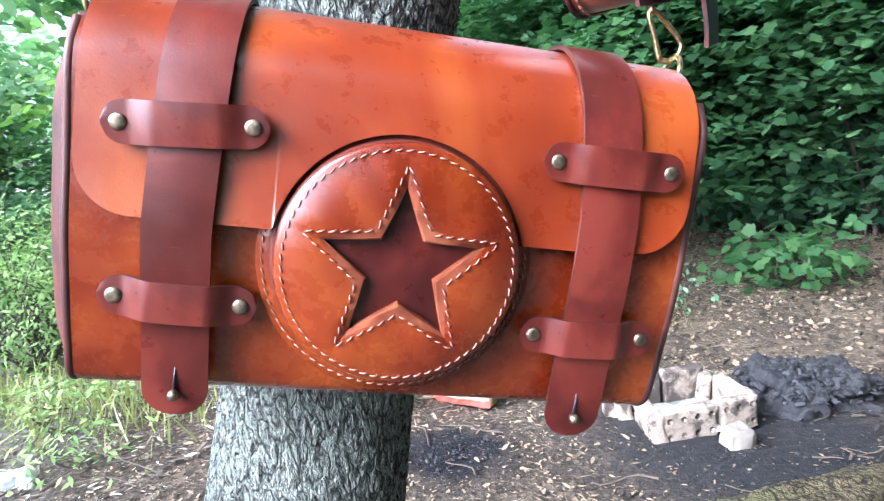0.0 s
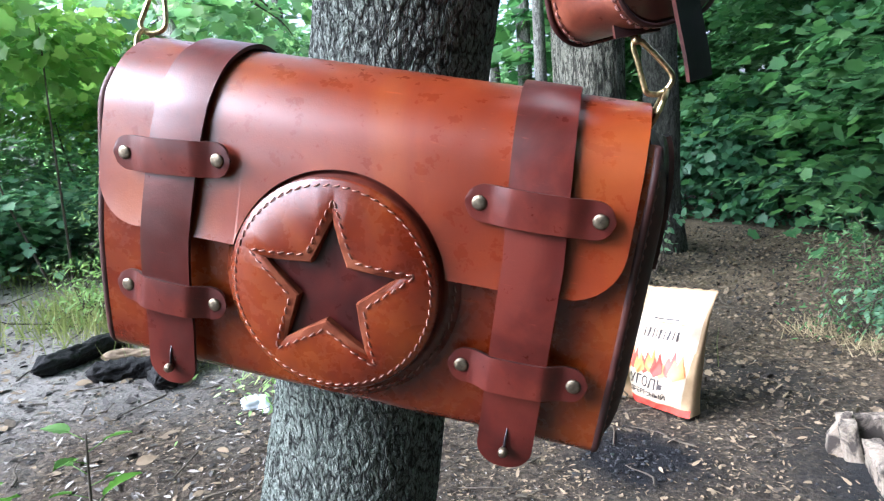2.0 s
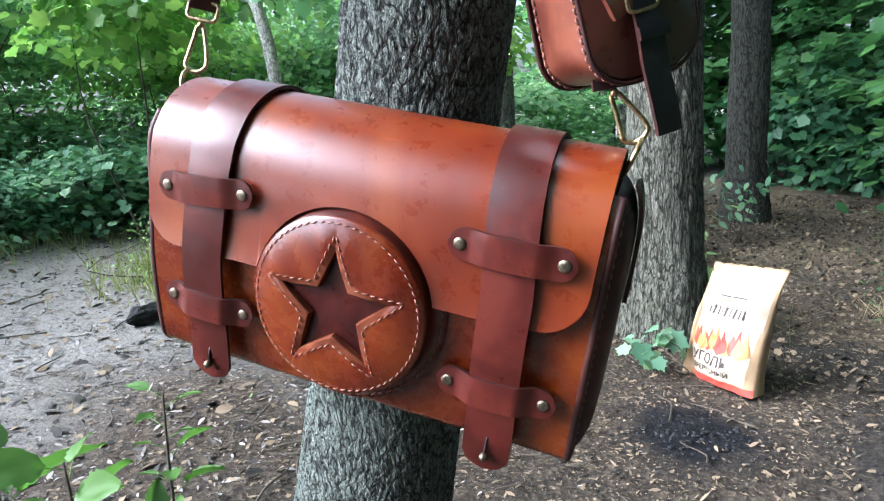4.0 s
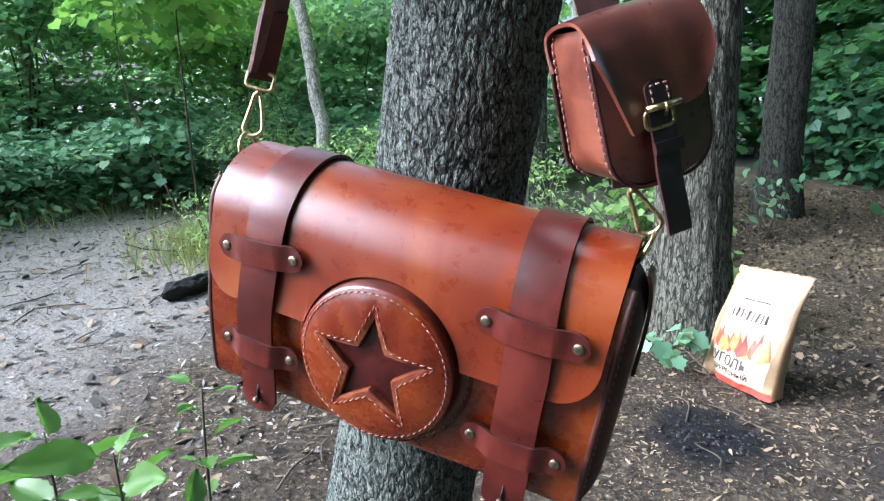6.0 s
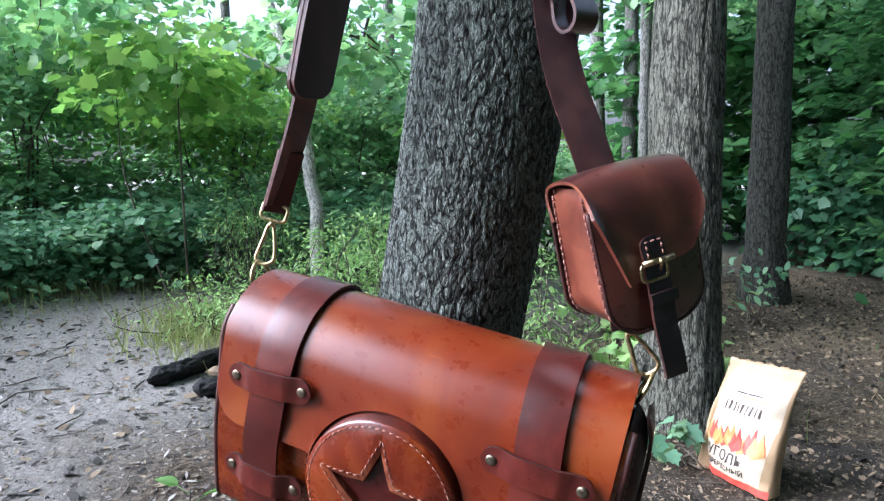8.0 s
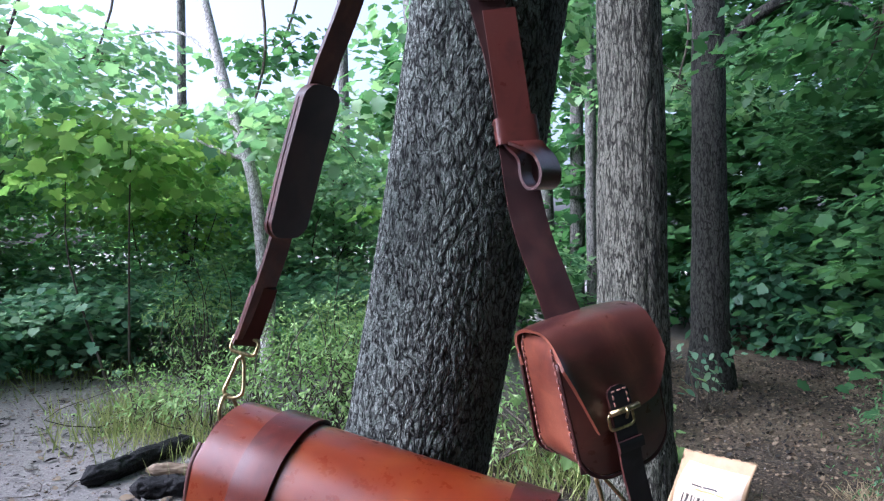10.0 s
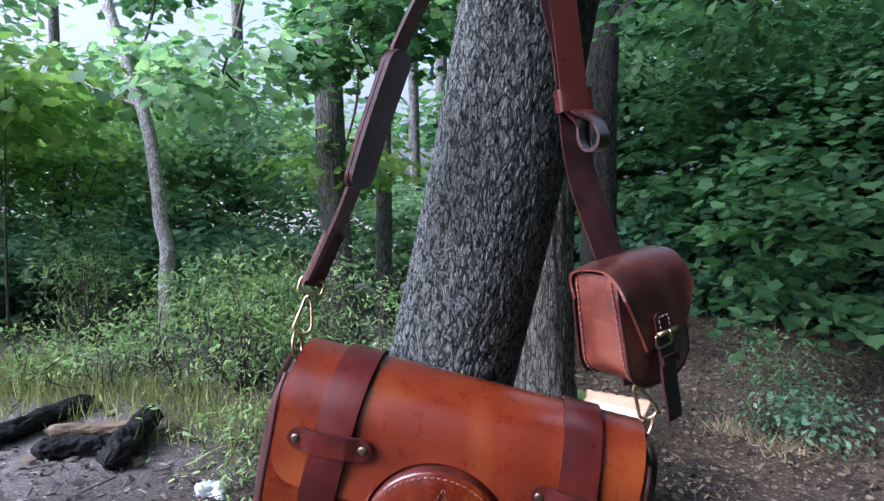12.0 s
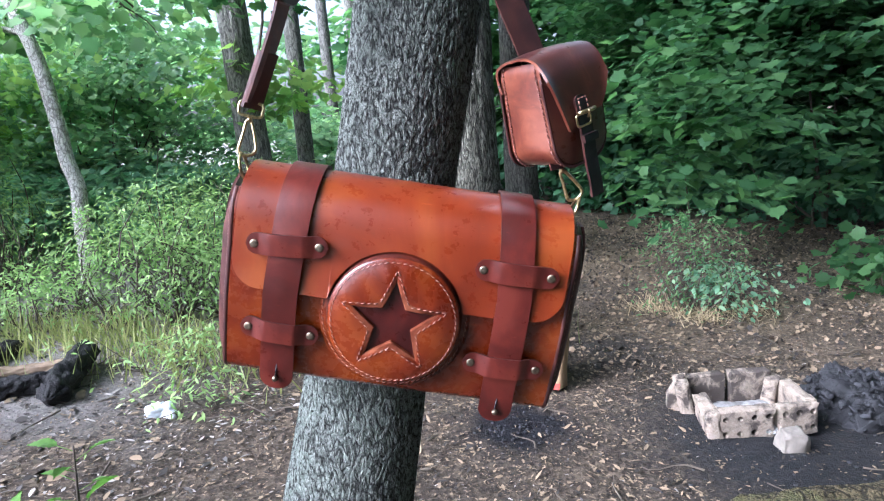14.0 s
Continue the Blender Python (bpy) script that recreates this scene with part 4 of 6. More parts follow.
def far_woods():
    """The woods all round, as one mass of leaf sprays with gaps; those out of view are added to block light."""
    chunks, shady = [], []
    g = np.random.default_rng(77)
    for k in range(46):
        a = radians(-85 + 170 * k / 45 + g.normal(0, 1.5))
        d = 11.5 + 4.5 * g.random()
        open_sky = -68 < math.degrees(a) < -20
        hole = -60 < math.degrees(a) < -39
        for lvl in range(1 if hole else 3):
            n = (18, 12, 7)[lvl] if open_sky else (26, 24, 16)[lvl] if math.degrees(a) > 4 or math.degrees(a) < -26 else (64, 60, 54)[lvl]
            (v, f), c = sprays((d * math.sin(a) - 0.5, d * math.cos(a), 0.9 + 1.9 * lvl + g.random()), (1.3, 1.3, 0.95), n, 14, 0.22, "maple", 0.2, 0.4, seed=500 + 7 * k + lvl, level=1.5)
            # darker leaf colour to the right, brighter to the left, instead of light
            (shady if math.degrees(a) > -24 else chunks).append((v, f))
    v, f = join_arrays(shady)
    tagged(part("woods", mesh_of("woods", v, f), MAPLE), "green far woods behind the maples, shade put into the leaf colour", "woods", kind="stuff")
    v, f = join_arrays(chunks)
    tagged(part("woods", mesh_of("woods", v, f), FAR_LEAF), "green far woods behind the trees, light put into the leaf colour", "woods", kind="stuff")
    # unseen woods behind the camera, added to block light except through one gap
    chunks = []
    for k in range(44):
        a = radians(95 + 172 * k / 43)
        d = 6.8 + 3 * g.random()
        gap = radians(170) < a < radians(245)
        for lvl in range(1 if gap else 3 if a < radians(186) else 2):
            (v, f), c = sprays((d * math.sin(a), d * math.cos(a), 0.7 if gap else 1.2 + 2.2 * lvl), (1.5, 1.5, 0.6 if gap else 1.3), 24 if gap else 40, 12, 0.30, "dart", 0.5, 0.5, seed=900 + 7 * k + lvl)
            chunks.append((v, f))
    # unseen dense wall of leaves, added to keep the right side dark
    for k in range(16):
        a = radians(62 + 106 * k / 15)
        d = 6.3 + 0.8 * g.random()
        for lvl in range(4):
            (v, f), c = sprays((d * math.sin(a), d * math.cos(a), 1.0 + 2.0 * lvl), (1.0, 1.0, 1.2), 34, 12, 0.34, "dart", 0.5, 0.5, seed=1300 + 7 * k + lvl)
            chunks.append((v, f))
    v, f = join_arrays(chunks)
    tagged(part("woods", mesh_of("woods", v, f), SHADE), "dark green woods out of view, added to block light", "woods", kind="stuff")


far_woods()


def hanging_boughs():
    """Leafy boughs of the tall trees that reach down into view."""
    # left boughs mix in brighter leaves in place of stronger light
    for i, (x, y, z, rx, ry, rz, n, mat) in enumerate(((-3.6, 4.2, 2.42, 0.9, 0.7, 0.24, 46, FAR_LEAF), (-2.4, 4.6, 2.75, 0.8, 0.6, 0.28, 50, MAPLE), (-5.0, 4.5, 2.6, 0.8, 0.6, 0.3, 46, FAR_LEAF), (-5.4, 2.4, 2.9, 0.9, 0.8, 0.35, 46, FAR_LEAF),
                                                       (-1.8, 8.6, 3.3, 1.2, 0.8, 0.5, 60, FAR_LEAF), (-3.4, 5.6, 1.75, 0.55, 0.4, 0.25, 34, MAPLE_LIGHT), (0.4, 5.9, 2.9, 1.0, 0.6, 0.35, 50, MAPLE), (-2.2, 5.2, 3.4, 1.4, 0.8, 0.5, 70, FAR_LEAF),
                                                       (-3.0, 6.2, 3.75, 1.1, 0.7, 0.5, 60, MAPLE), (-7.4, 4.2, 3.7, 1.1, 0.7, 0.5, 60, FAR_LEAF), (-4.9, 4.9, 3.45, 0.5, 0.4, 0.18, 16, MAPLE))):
        t = thing("bough", pose(x, y, z), label="leafy maple bough reaching down from above", category="branch")
        (v, f), c = sprays((0, 0, 0), (rx, ry, rz), n, 14, 0.105, "maple", 0.2, 0.2, seed=300 + i, level=1.15)
        tagged(part("leaves", mesh_of("leaves", v, f), mat, t), kind="stuff")
        chunks = [tube(smooth_path([(-0.2 * rx, 0.5 * ry, 2.2), (0.1, 0.2, 0.9), (0, 0, 0.05)], 9), np.linspace(0.02, 0.012, 9), 6, caps=False)]
        for sv, sf in chunks + stems_to((0, 0, 0.05), c[::7], 0.008, i, bend=0.08):
            part("twig", mesh_of("twig", sv, sf), TWIG, t)


hanging_boughs()


# ---------------------------------------------------------------- the messenger bag
BAG_C, BAG_U, BAG_V = Vector((0.17087, 0.55605, 1.12006)), Vector((0.92432, 0.31099, -0.22118)), Vector((0.2317, 0.00317, 0.97278))
BAG_IN = BAG_V.cross(BAG_U)          # away from the viewer
BAG_M = Matrix(((BAG_U.x, BAG_IN.x, BAG_V.x, BAG_C.x), (BAG_U.y, BAG_IN.y, BAG_V.y, BAG_C.y), (BAG_U.z, BAG_IN.z, BAG_V.z, BAG_C.z), (0, 0, 0, 1))) @ pose(0, 0.0105, 0) @ Matrix.Scale(1.026, 4)
FLAP_LINE = smooth_path([(-0.0092, -0.020), (-0.0088, 0.0), (-0.0078, 0.03), (-0.0052, 0.06), (0.000, 0.083), (0.016, 0.104), (0.040, 0.116), (0.068, 0.117), (0.092, 0.107), (0.103, 0.085), (0.104, 0.05)], 240)
BODY_LINE = smooth_path([(0.100, 0.075), (0.101, 0.0), (0.100, -0.07), (0.094, -0.094), (0.080, -0.107), (0.045, -0.111), (0.024, -0.1095), (0.0125, -0.104), (0.0075, -0.092), (0.0025, -0.055), (-0.0005, -0.015), (0.001, 0.03), (0.002, 0.075), (0.014, 0.096)], 120)
STRAP_LINE = smooth_path([(-0.0035, -0.122), (-0.006, -0.098), (-0.0085, -0.07), (-0.0125, -0.045), (-0.0150, -0.015), (-0.0145, 0.015), (-0.0120, 0.045), (-0.0085, 0.068), (-0.0020, 0.088), (0.0145, 0.1085), (0.040, 0.1205), (0.068, 0.1215), (0.095, 0.1105), (0.1075, 0.087), (0.1085, 0.05)], 260)
DISC_C, DISC_R = (0.0, -0.0165), 0.0690


def flap_end(x):
    """Height of the flap's lower edge, with the round cut for the medallion."""
    z = -0.003 if x < 0 else 0.0005 + 0.04 * max(0.0, x - 0.10)
    cut = 0.0722
    dx = x - DISC_C[0]
    if abs(dx) < cut:
        arc = DISC_C[1] + math.sqrt(cut * cut - dx * dx)
        z = max(z, arc)
    r = 0.030
    e = 0.1725 - abs(x)
    if e < r:
        z += r - math.sqrt(max(0.0, r * r - (r - e) ** 2))
    return z


def flap_grid():
    xs = np.unique(np.concatenate([np.linspace(-0.1725, 0.1725, 150), np.linspace(-0.082, -0.06, 40), np.linspace(0.06, 0.082, 40), np.linspace(-0.1725, -0.160, 14), np.linspace(0.160, 0.1725, 14)]))
    s = np.linspace(0, 1, len(FLAP_LINE))
    front = FLAP_LINE[:, 1].argmax()
    P = []
    for x in xs:
        z0 = flap_end(x)
        s0 = np.interp(z0, FLAP_LINE[:front, 1], s[:front])
        t = s0 + (1 - s0) * np.linspace(0, 1, 60)
        y, z = np.interp(t, s, FLAP_LINE[:, 0]), np.interp(t, s, FLAP_LINE[:, 1])
        # slack leather: soft waves and a lifted lower edge
        y = y - 0.0012 * np.sin(23 * x + 1.0) * np.exp(-((z - 0.05) / 0.05) ** 2) - 0.0034 * np.exp(-(z - min(z0, 0.0)) / 0.018)
        P.append(np.stack([np.full(60, x), y, z], 1))
    return np.array(P)


def strap_grid(cx, end):
    """A closing strap over the flap, rounded at its end."""
    line = STRAP_LINE.copy()
    front = line[:, 1].argmax()
    line = np.concatenate([line[:front][line[:front, 1] > end], line[front:]])
    P = []
    w = 0.0178
    for u in np.linspace(-1, 1, 13):
        col = []
        for y, z in line:
            k = min(1.0, max(0.0, (z - end) / 0.016)) if y < 0.02 else 1.0
            half = w * math.sqrt(max(0.0, 1 - (1 - k) ** 2)) if k < 1 else w
            half = max(half, 0.0006)
            col.append((cx(z) + u * half, y - 0.0006 * (1 - u * u), z))
        P.append(col)
    return np.array(P)


def keeper_grid(length, width, over, under):
    """A riveted loop that bridges a strap."""
    P = []
    n = 41
    for i in range(n):
        x = -length / 2 + length * i / (n - 1)
        e = length / 2 - abs(x)
        half = width / 2 * math.sqrt(max(0.02, 1 - (1 - min(1.0, e / (width / 2))) ** 2))
        k = min(1.0, max(0.0, (abs(x) - 0.014) / 0.016))
        k = k * k * (3 - 2 * k)
        y = -over * (1 - k) - under * k - 0.0006 * max(0, 1 - abs(x) / 0.014)
        P.append([(x, y + 0.0004 * v * v, half * v) for v in np.linspace(-1, 1, 9)])
    return np.array(P)


def dome_mesh(r, h):
    """A rivet's head."""
    prof = [(r, 0.0006), (r * 1.0, -h * 0.25), (r * 0.86, -h * 0.7), (r * 0.5, -h * 0.95), (0.0002, -h)]
    ns = 20
    a = np.linspace(0, 2 * math.pi, ns, endpoint=False)
    v = np.array([[(q * math.cos(t), y, q * math.sin(t)) for q, y in prof] for t in a])
    return v.reshape(-1, 3), grid_faces(ns, len(prof), True)[:, ::-1]


def star_radius(t, big, small, turn):
    """Distance from the middle to a five-pointed star's edge in the direction t."""
    a = (t - turn) % (2 * math.pi / 5)
    if a > math.pi / 5:
        a = 2 * math.pi / 5 - a
    x1, y1, x2, y2 = big, 0.0, small * math.cos(math.pi / 5), small * math.sin(math.pi / 5)
    c, s = math.cos(a), math.sin(a)
    k = ((x2 - x1) * (-y1) - (y2 - y1) * (-x1)) / ((x2 - x1) * s - (y2 - y1) * c)
    return abs(k)


STAR_TURN = radians(91.5)


def boss_height(r, t):
    """The padded face of the boss between its star and its rim."""
    r0 = star_radius(t, 0.0440, 0.0190, STAR_TURN)
    k = max(0.0, min(1.0, (r - r0) / (0.0668 - r0)))
    return -0.0185 - 0.0058 * math.sin(math.pi * min(1.0, 0.32 + 0.68 * k)) ** 0.8 * min(1.0, (0.0668 - r0) / 0.036)


def medallion_mesh():
    """A moulded round boss on a sewn brim, with a star cut into its face."""
    tips = [STAR_TURN + k * math.pi / 5 for k in range(10)]
    ang = np.array(sorted([t % (2 * math.pi) for t in tips] + list(np.linspace(0, 2 * math.pi, 230, endpoint=False))))
    P = []
    for t in ang:
        r0 = star_radius(t, 0.0440, 0.0190, STAR_TURN)
        col = [(r0 + 0.0002, -0.0158), (r0 + 0.0006, boss_height(r0, t) + 0.0006)]
        for k in (0.04, 0.055, 0.19, 0.33, 0.46, 0.60, 0.73, 0.87, 1.0):
            r = r0 + (0.0668 - r0) * k
            col.append((r, boss_height(r, t)))
        col += [(0.0680, -0.0180), (0.0688, -0.0168), (0.0692, -0.014), (0.0694, -0.0075), (0.0698, -0.0042), (0.0720, -0.0032), (0.0795, -0.0030), (0.0800, 0.0075)]
        P.append([(DISC_C[0] + r * math.cos(t), y, DISC_C[1] + r * math.sin(t)) for r, y in col])
    v = np.array(P)
    me = mesh_of("medallion", v.reshape(-1, 3), grid_faces(len(ang), v.shape[1], True))
    me.materials.append(TAN)
    me.materials.append(BURNISHED)
    me.materials.append(CUT_EDGE)
    row = np.arange(len(me.polygons)) % (v.shape[1] - 1)
    me.polygons.foreach_set("material_index", np.where(row <= 3, 2, (row >= 12) & (row <= 15)).astype(np.int32))
    me.polygons.foreach_set("use_smooth", row > 3)
    return me


def star_face():
    """The dark star, sunk below the face of the boss."""
    ang = np.array([STAR_TURN + k * math.pi / 5 for k in range(10)])
    rad = np.array([0.0448 if k % 2 == 0 else 0.0196 for k in range(10)])
    v = [(DISC_C[0], -0.0188, DISC_C[1])] + [(DISC_C[0] + r * math.cos(t), -0.0178, DISC_C[1] + r * math.sin(t)) for t, r in zip(ang, rad)]
    return np.array(v), np.array([[0, 1 + (k + 1) % 10, 1 + k] for k in range(10)])


def bag():
    b = thing("messenger_bag", BAG_M, label="orange-tan leather messenger bag with dark red straps and a star", category="bag")
    # body: one wrapped sheet
    P = np.array([[(x, y, z) for y, z in BODY_LINE] for x in np.linspace(-0.1770, 0.1770, 40)])
    P[:, :, 1] -= 0.001 * np.cos(P[:, :, 0] / 0.177 * math.pi / 2) * (P[:, :, 1] < 0.02)
    body = hide("body", P, 0.0034, TAN, b)
    # gussets, their bound seams and stitches
    ring = np.concatenate([BODY_LINE, [(0.05, 0.106)]])
    for sx, swell, bow in ((-1, 0.0195, 5), (1, 0.0165, 7)):
        P = []
        for y, z in np.concatenate([ring, ring[:1]]):
            P.append([(sx * (0.1745 + swell * (1 - k ** bow)), 0.05 + (y - 0.05) * k * 0.985, 0.0 + z * k * 0.985) for k in (0.02, 0.3, 0.5, 0.65, 0.76, 0.84, 0.9, 0.95, 0.98, 1.0)])
        v, f = np.array(P).reshape(-1, 3), grid_faces(len(P), 10)
        gus = part("gusset", mesh_of("gusset", v, f if sx > 0 else f[:, ::-1]), EDGE, b, "dark brown stitched side panel")
        seam = [(sx * 0.1785, y + 0.002 * (0.05 - y) / 0.05, z * 0.985) for y, z in BODY_LINE]
        sv, sf = tube(seam, 0.0030, 8)
        part("seam", clean_mesh("seam", sv, sf), EDGE, gus)
        inner = np.array([(sx * (0.1757 + swell * (1 - 0.945 ** bow)), 0.05 + (y - 0.05) * 0.931, z * 0.931) for y, z in BODY_LINE[38:]])
        sv, sf = stitch_arrays(inner, np.tile([sx, -0.5, 0.0], (len(inner), 1)), 0.0048, 0.0070, 0.0009, 0.6)
        part("stitching", clean_mesh("stitching", sv, sf), THREAD if sx < 0 else THREAD_RED, gus)
        # tab with its ring on the side
        ty = 0.062 if sx < 0 else 0.046
        tab = np.array([[(sx * ((0.1775 if sx < 0 else 0.1745) + swell * (1 - max(0.0, z / 0.113) ** bow) + 0.0006 * math.sin(z * 40)), ty + w, z) for w in ((-0.012, -0.004, 0.004, 0.012) if sx > 0 else (-0.012, -0.004, 0.004, 0.012))] for z in np.linspace(0.100, 0.018, 14)])
        if sx > 0:
            tab = tab[:, ::-1]
        hide("side_tab", tab, 0.003, BLACK, b, "black leather side tab")
        cz, ry, rx = (0.108, 0.062, 0.1865) if sx < 0 else (0.1135, 0.0586, 0.1765)
        a = np.linspace(0, 2 * math.pi, 30, endpoint=False)
        loop = np.array([(sx * (rx + 0.004 * math.sin(t)), ry + 0.013 * math.cos(t), cz + 0.0135 * math.sin(t) - 0.002 * abs(math.cos(t))) for t in a])
        part("ring", tube_mesh("ring", loop, 0.0019, 8, True), BRASS, b, "brass ring")
    hide("flap", flap_grid(), 0.0032, FLAP_TAN, b, "tan leather flap with a round cut-out")
    lines = ((lambda z: -0.1190 + 0.055 * max(0.0, z + 0.005) - 0.03 * min(0.0, z + 0.02) * 0.4, -0.1175),
             (lambda z: 0.1205 - 0.085 * max(0.0, z - 0.02) - 0.010 * min(0.0, z), -0.1215))
    for (cx, end) in lines:
        st = hide("closing_strap", strap_grid(cx, end), 0.0030, OXBLOOD, b, "dark red strap with a slotted end")
        zc = end + 0.0155
        x0 = cx(zc)
        v, f = tube([(x0, -0.0072, zc + 0.015), (x0, -0.0078, zc + 0.008), (x0, -0.0076, zc)], [0.0004, 0.0008, 0.0011], 8)
        part("slot", clean_mesh("slot", v, f), BLACK, st)
        v, f = dome_mesh(0.0033, 0.0036)
        pin, pf = tube([(0, 0.002, 0), (0, -0.003, 0)], 0.0018, 10)
        v, f = join_arrays([(v + np.array([0, -0.003, 0]), f), (pin, pf)])
        part("stud", clean_mesh("stud", v + np.array([x0, -0.0065, zc - 0.001]), f), RIVET, st, "small brass stud")
    for cx, cz, turn, length, over, under in ((-0.1168, 0.0475, -4.0, 0.0830, 0.0170, 0.0128), (0.1188, 0.0515, -0.5, 0.0865, 0.0170, 0.0128), (-0.1180, -0.0480, 1.5, 0.0830, 0.0160, 0.0085), (0.1215, -0.0530, -1.0, 0.0870, 0.0160, 0.0085)):
        k = hide("keeper", keeper_grid(length, 0.0226, over, under), 0.0028, OXBLOOD, b, "dark red riveted leather keeper")
        k.matrix_local = pose(cx, 0, cz, 0, turn, 0)
        for sx in (-1, 1):
            v, f = dome_mesh(0.0045, 0.0014)
            part("rivet", mesh_of("rivet", v + np.array([sx * (length / 2 - 0.0085), -under - 0.0002, 0]), f), RIVET, k, "antique brass rivet")
    med = part("medallion", medallion_mesh(), None, b, "round moulded tan leather medallion", smooth=False)
    v, f = star_face()
    part("star", mesh_of("star", v, f), STAR_RED, med, "dark red leather star inlay", smooth=False)
    a = np.linspace(0, 2 * math.pi, 160)
    chunks = []
    for r, y in ((0.0646, -0.0198), (0.0762, -0.0032)):
        line = np.array([(DISC_C[0] + r * math.cos(t), y, DISC_C[1] + r * math.sin(t)) for t in a])
        chunks.append(stitch_arrays(line, np.tile([0.0, -1.0, 0.0], (len(a), 1)), 0.0044, 0.0062, 0.00048, 0.7))
    pts = [((0.0575 if k % 2 == 0 else 0.0255), STAR_TURN + k * math.pi / 5) for k in range(11)]
    corners = [np.array((r * math.cos(t), r * math.sin(t))) for r, t in pts]
    for p, q in zip(corners[:-1], corners[1:]):
        line = []
        for k in np.linspace(0.02, 0.98, 16):
            x, z = p + (q - p) * k
            line.append((DISC_C[0] + x, boss_height(math.hypot(x, z), math.atan2(z, x)) - 0.0004, DISC_C[1] + z))
        chunks.append(stitch_arrays(np.array(line), np.tile([0.0, -1.0, 0.0], (16, 1)), 0.0042, 0.0058, 0.00047, 0.7))
    v, f = join_arrays(chunks)
    part("stitching", clean_mesh("stitching", v, f), THREAD, med)
    return b


bag()


# ---------------------------------------------------------------- the shoulder strap
def ribbon(points, normal, width, thick, n=40, rounded=False):
    """A flat leather band along a line, its face towards the given normals."""
    p = smooth_path(points, n)
    nn = smooth_path(normal, n) if np.ndim(normal) == 2 else np.tile(normal, (n, 1))
    t = np.gradient(p, axis=0)
    t /= np.linalg.norm(t, axis=1, keepdims=True)
    nn = nn - t * (nn * t).sum(1, keepdims=True)
    nn /= np.linalg.norm(nn, axis=1, keepdims=True)
    side = np.cross(t, nn)
    run = np.concatenate([[0.0], np.cumsum(np.linalg.norm(np.diff(p, axis=0), axis=1))])
    P = []
    for i in range(n):
        w = width / 2
        if rounded:
            rc = 0.016
            d = min(rc, float(min(run[i], run[-1] - run[i])))
            w += math.sqrt(rc * rc - (rc - d) ** 2) - rc
        P.append([p[i] + side[i] * w * k + nn[i] * (thick / 2) for k in (-1, -0.94, -0.5, 0, 0.5, 0.94, 1)])
    P = np.array(P)
    if np.cross(P[1, 0] - P[0, 0], P[0, 1] - P[0, 0]) @ nn[0] < 0:
        P = P[:, ::-1]
    return P


def hook_parts(parent, low, high, turn, w=0.017):
    """A trigger snap: a tapering brass loop with a swivel eye."""
    low, high = np.array(low), np.array(high)
    ax = high - low
    length = np.linalg.norm(ax)
    ax /= length
    side = np.array([math.cos(turn), math.sin(turn), 0.0])
    side -= ax * (side @ ax)
    side /= np.linalg.norm(side)
    shape = [(0.0, 0.0), (0.55, 0.03), (0.95, 0.16), (0.80, 0.40), (0.45, 0.70), (0.22, 0.86), (0, 0.90), (-0.22, 0.86), (-0.30, 0.60), (-0.42, 0.30), (-0.45, 0.10)]
    pts = np.array([low + side * x * w * 0.75 + ax * y * length for x, y in shape])
    loop = smooth_path(np.concatenate([pts, pts[:1]]), 44)[:-1]
    h = part("hook", tube_mesh("hook", loop, 0.0019, 8, True), BRASS, parent, "brass trigger snap hook")
    v, f = tube([low + ax * length * 0.86, low + ax * length * 0.93, high], [0.0036, 0.0030, 0.0024], 12)
    part("swivel", clean_mesh("swivel", v, f), BRASS, h)
    return high, ax, side


def square_loop(centre, side, ax, w, h, r=0.0019):
    c = np.array(centre)
    pts = []
    for a in np.linspace(0, 2 * math.pi, 40, endpoint=False):
        x, y = math.cos(a), math.sin(a)
        k = (abs(x) ** 5 + abs(y) ** 5) ** (-0.2)
        pts.append(c + side * x * k * w / 2 + ax * y * k * h / 2)
    return tube_mesh("loop", np.array(pts), r, 8, True)


LEFT_LINE = [(0.008, 0.583, 1.345), (0.040, 0.584, 1.402), (0.060, 0.585, 1.443), (0.082, 0.587, 1.505), (0.112, 0.589, 1.578), (0.150, 0.594, 1.650), (0.185, 0.600, 1.745), (0.207, 0.604, 1.840), (0.211, 0.604, 1.862)]
RIGHT_LINE = [(0.336, 0.671, 1.246), (0.327, 0.670, 1.31), (0.303, 0.669, 1.385), (0.285, 0.667, 1.434), (0.275, 0.667, 1.472), (0.268, 0.666, 1.526), (0.262, 0.662, 1.582), (0.247, 0.652, 1.652), (0.228, 0.628, 1.760), (0.213, 0.606, 1.845), (0.211, 0.604, 1.862)]


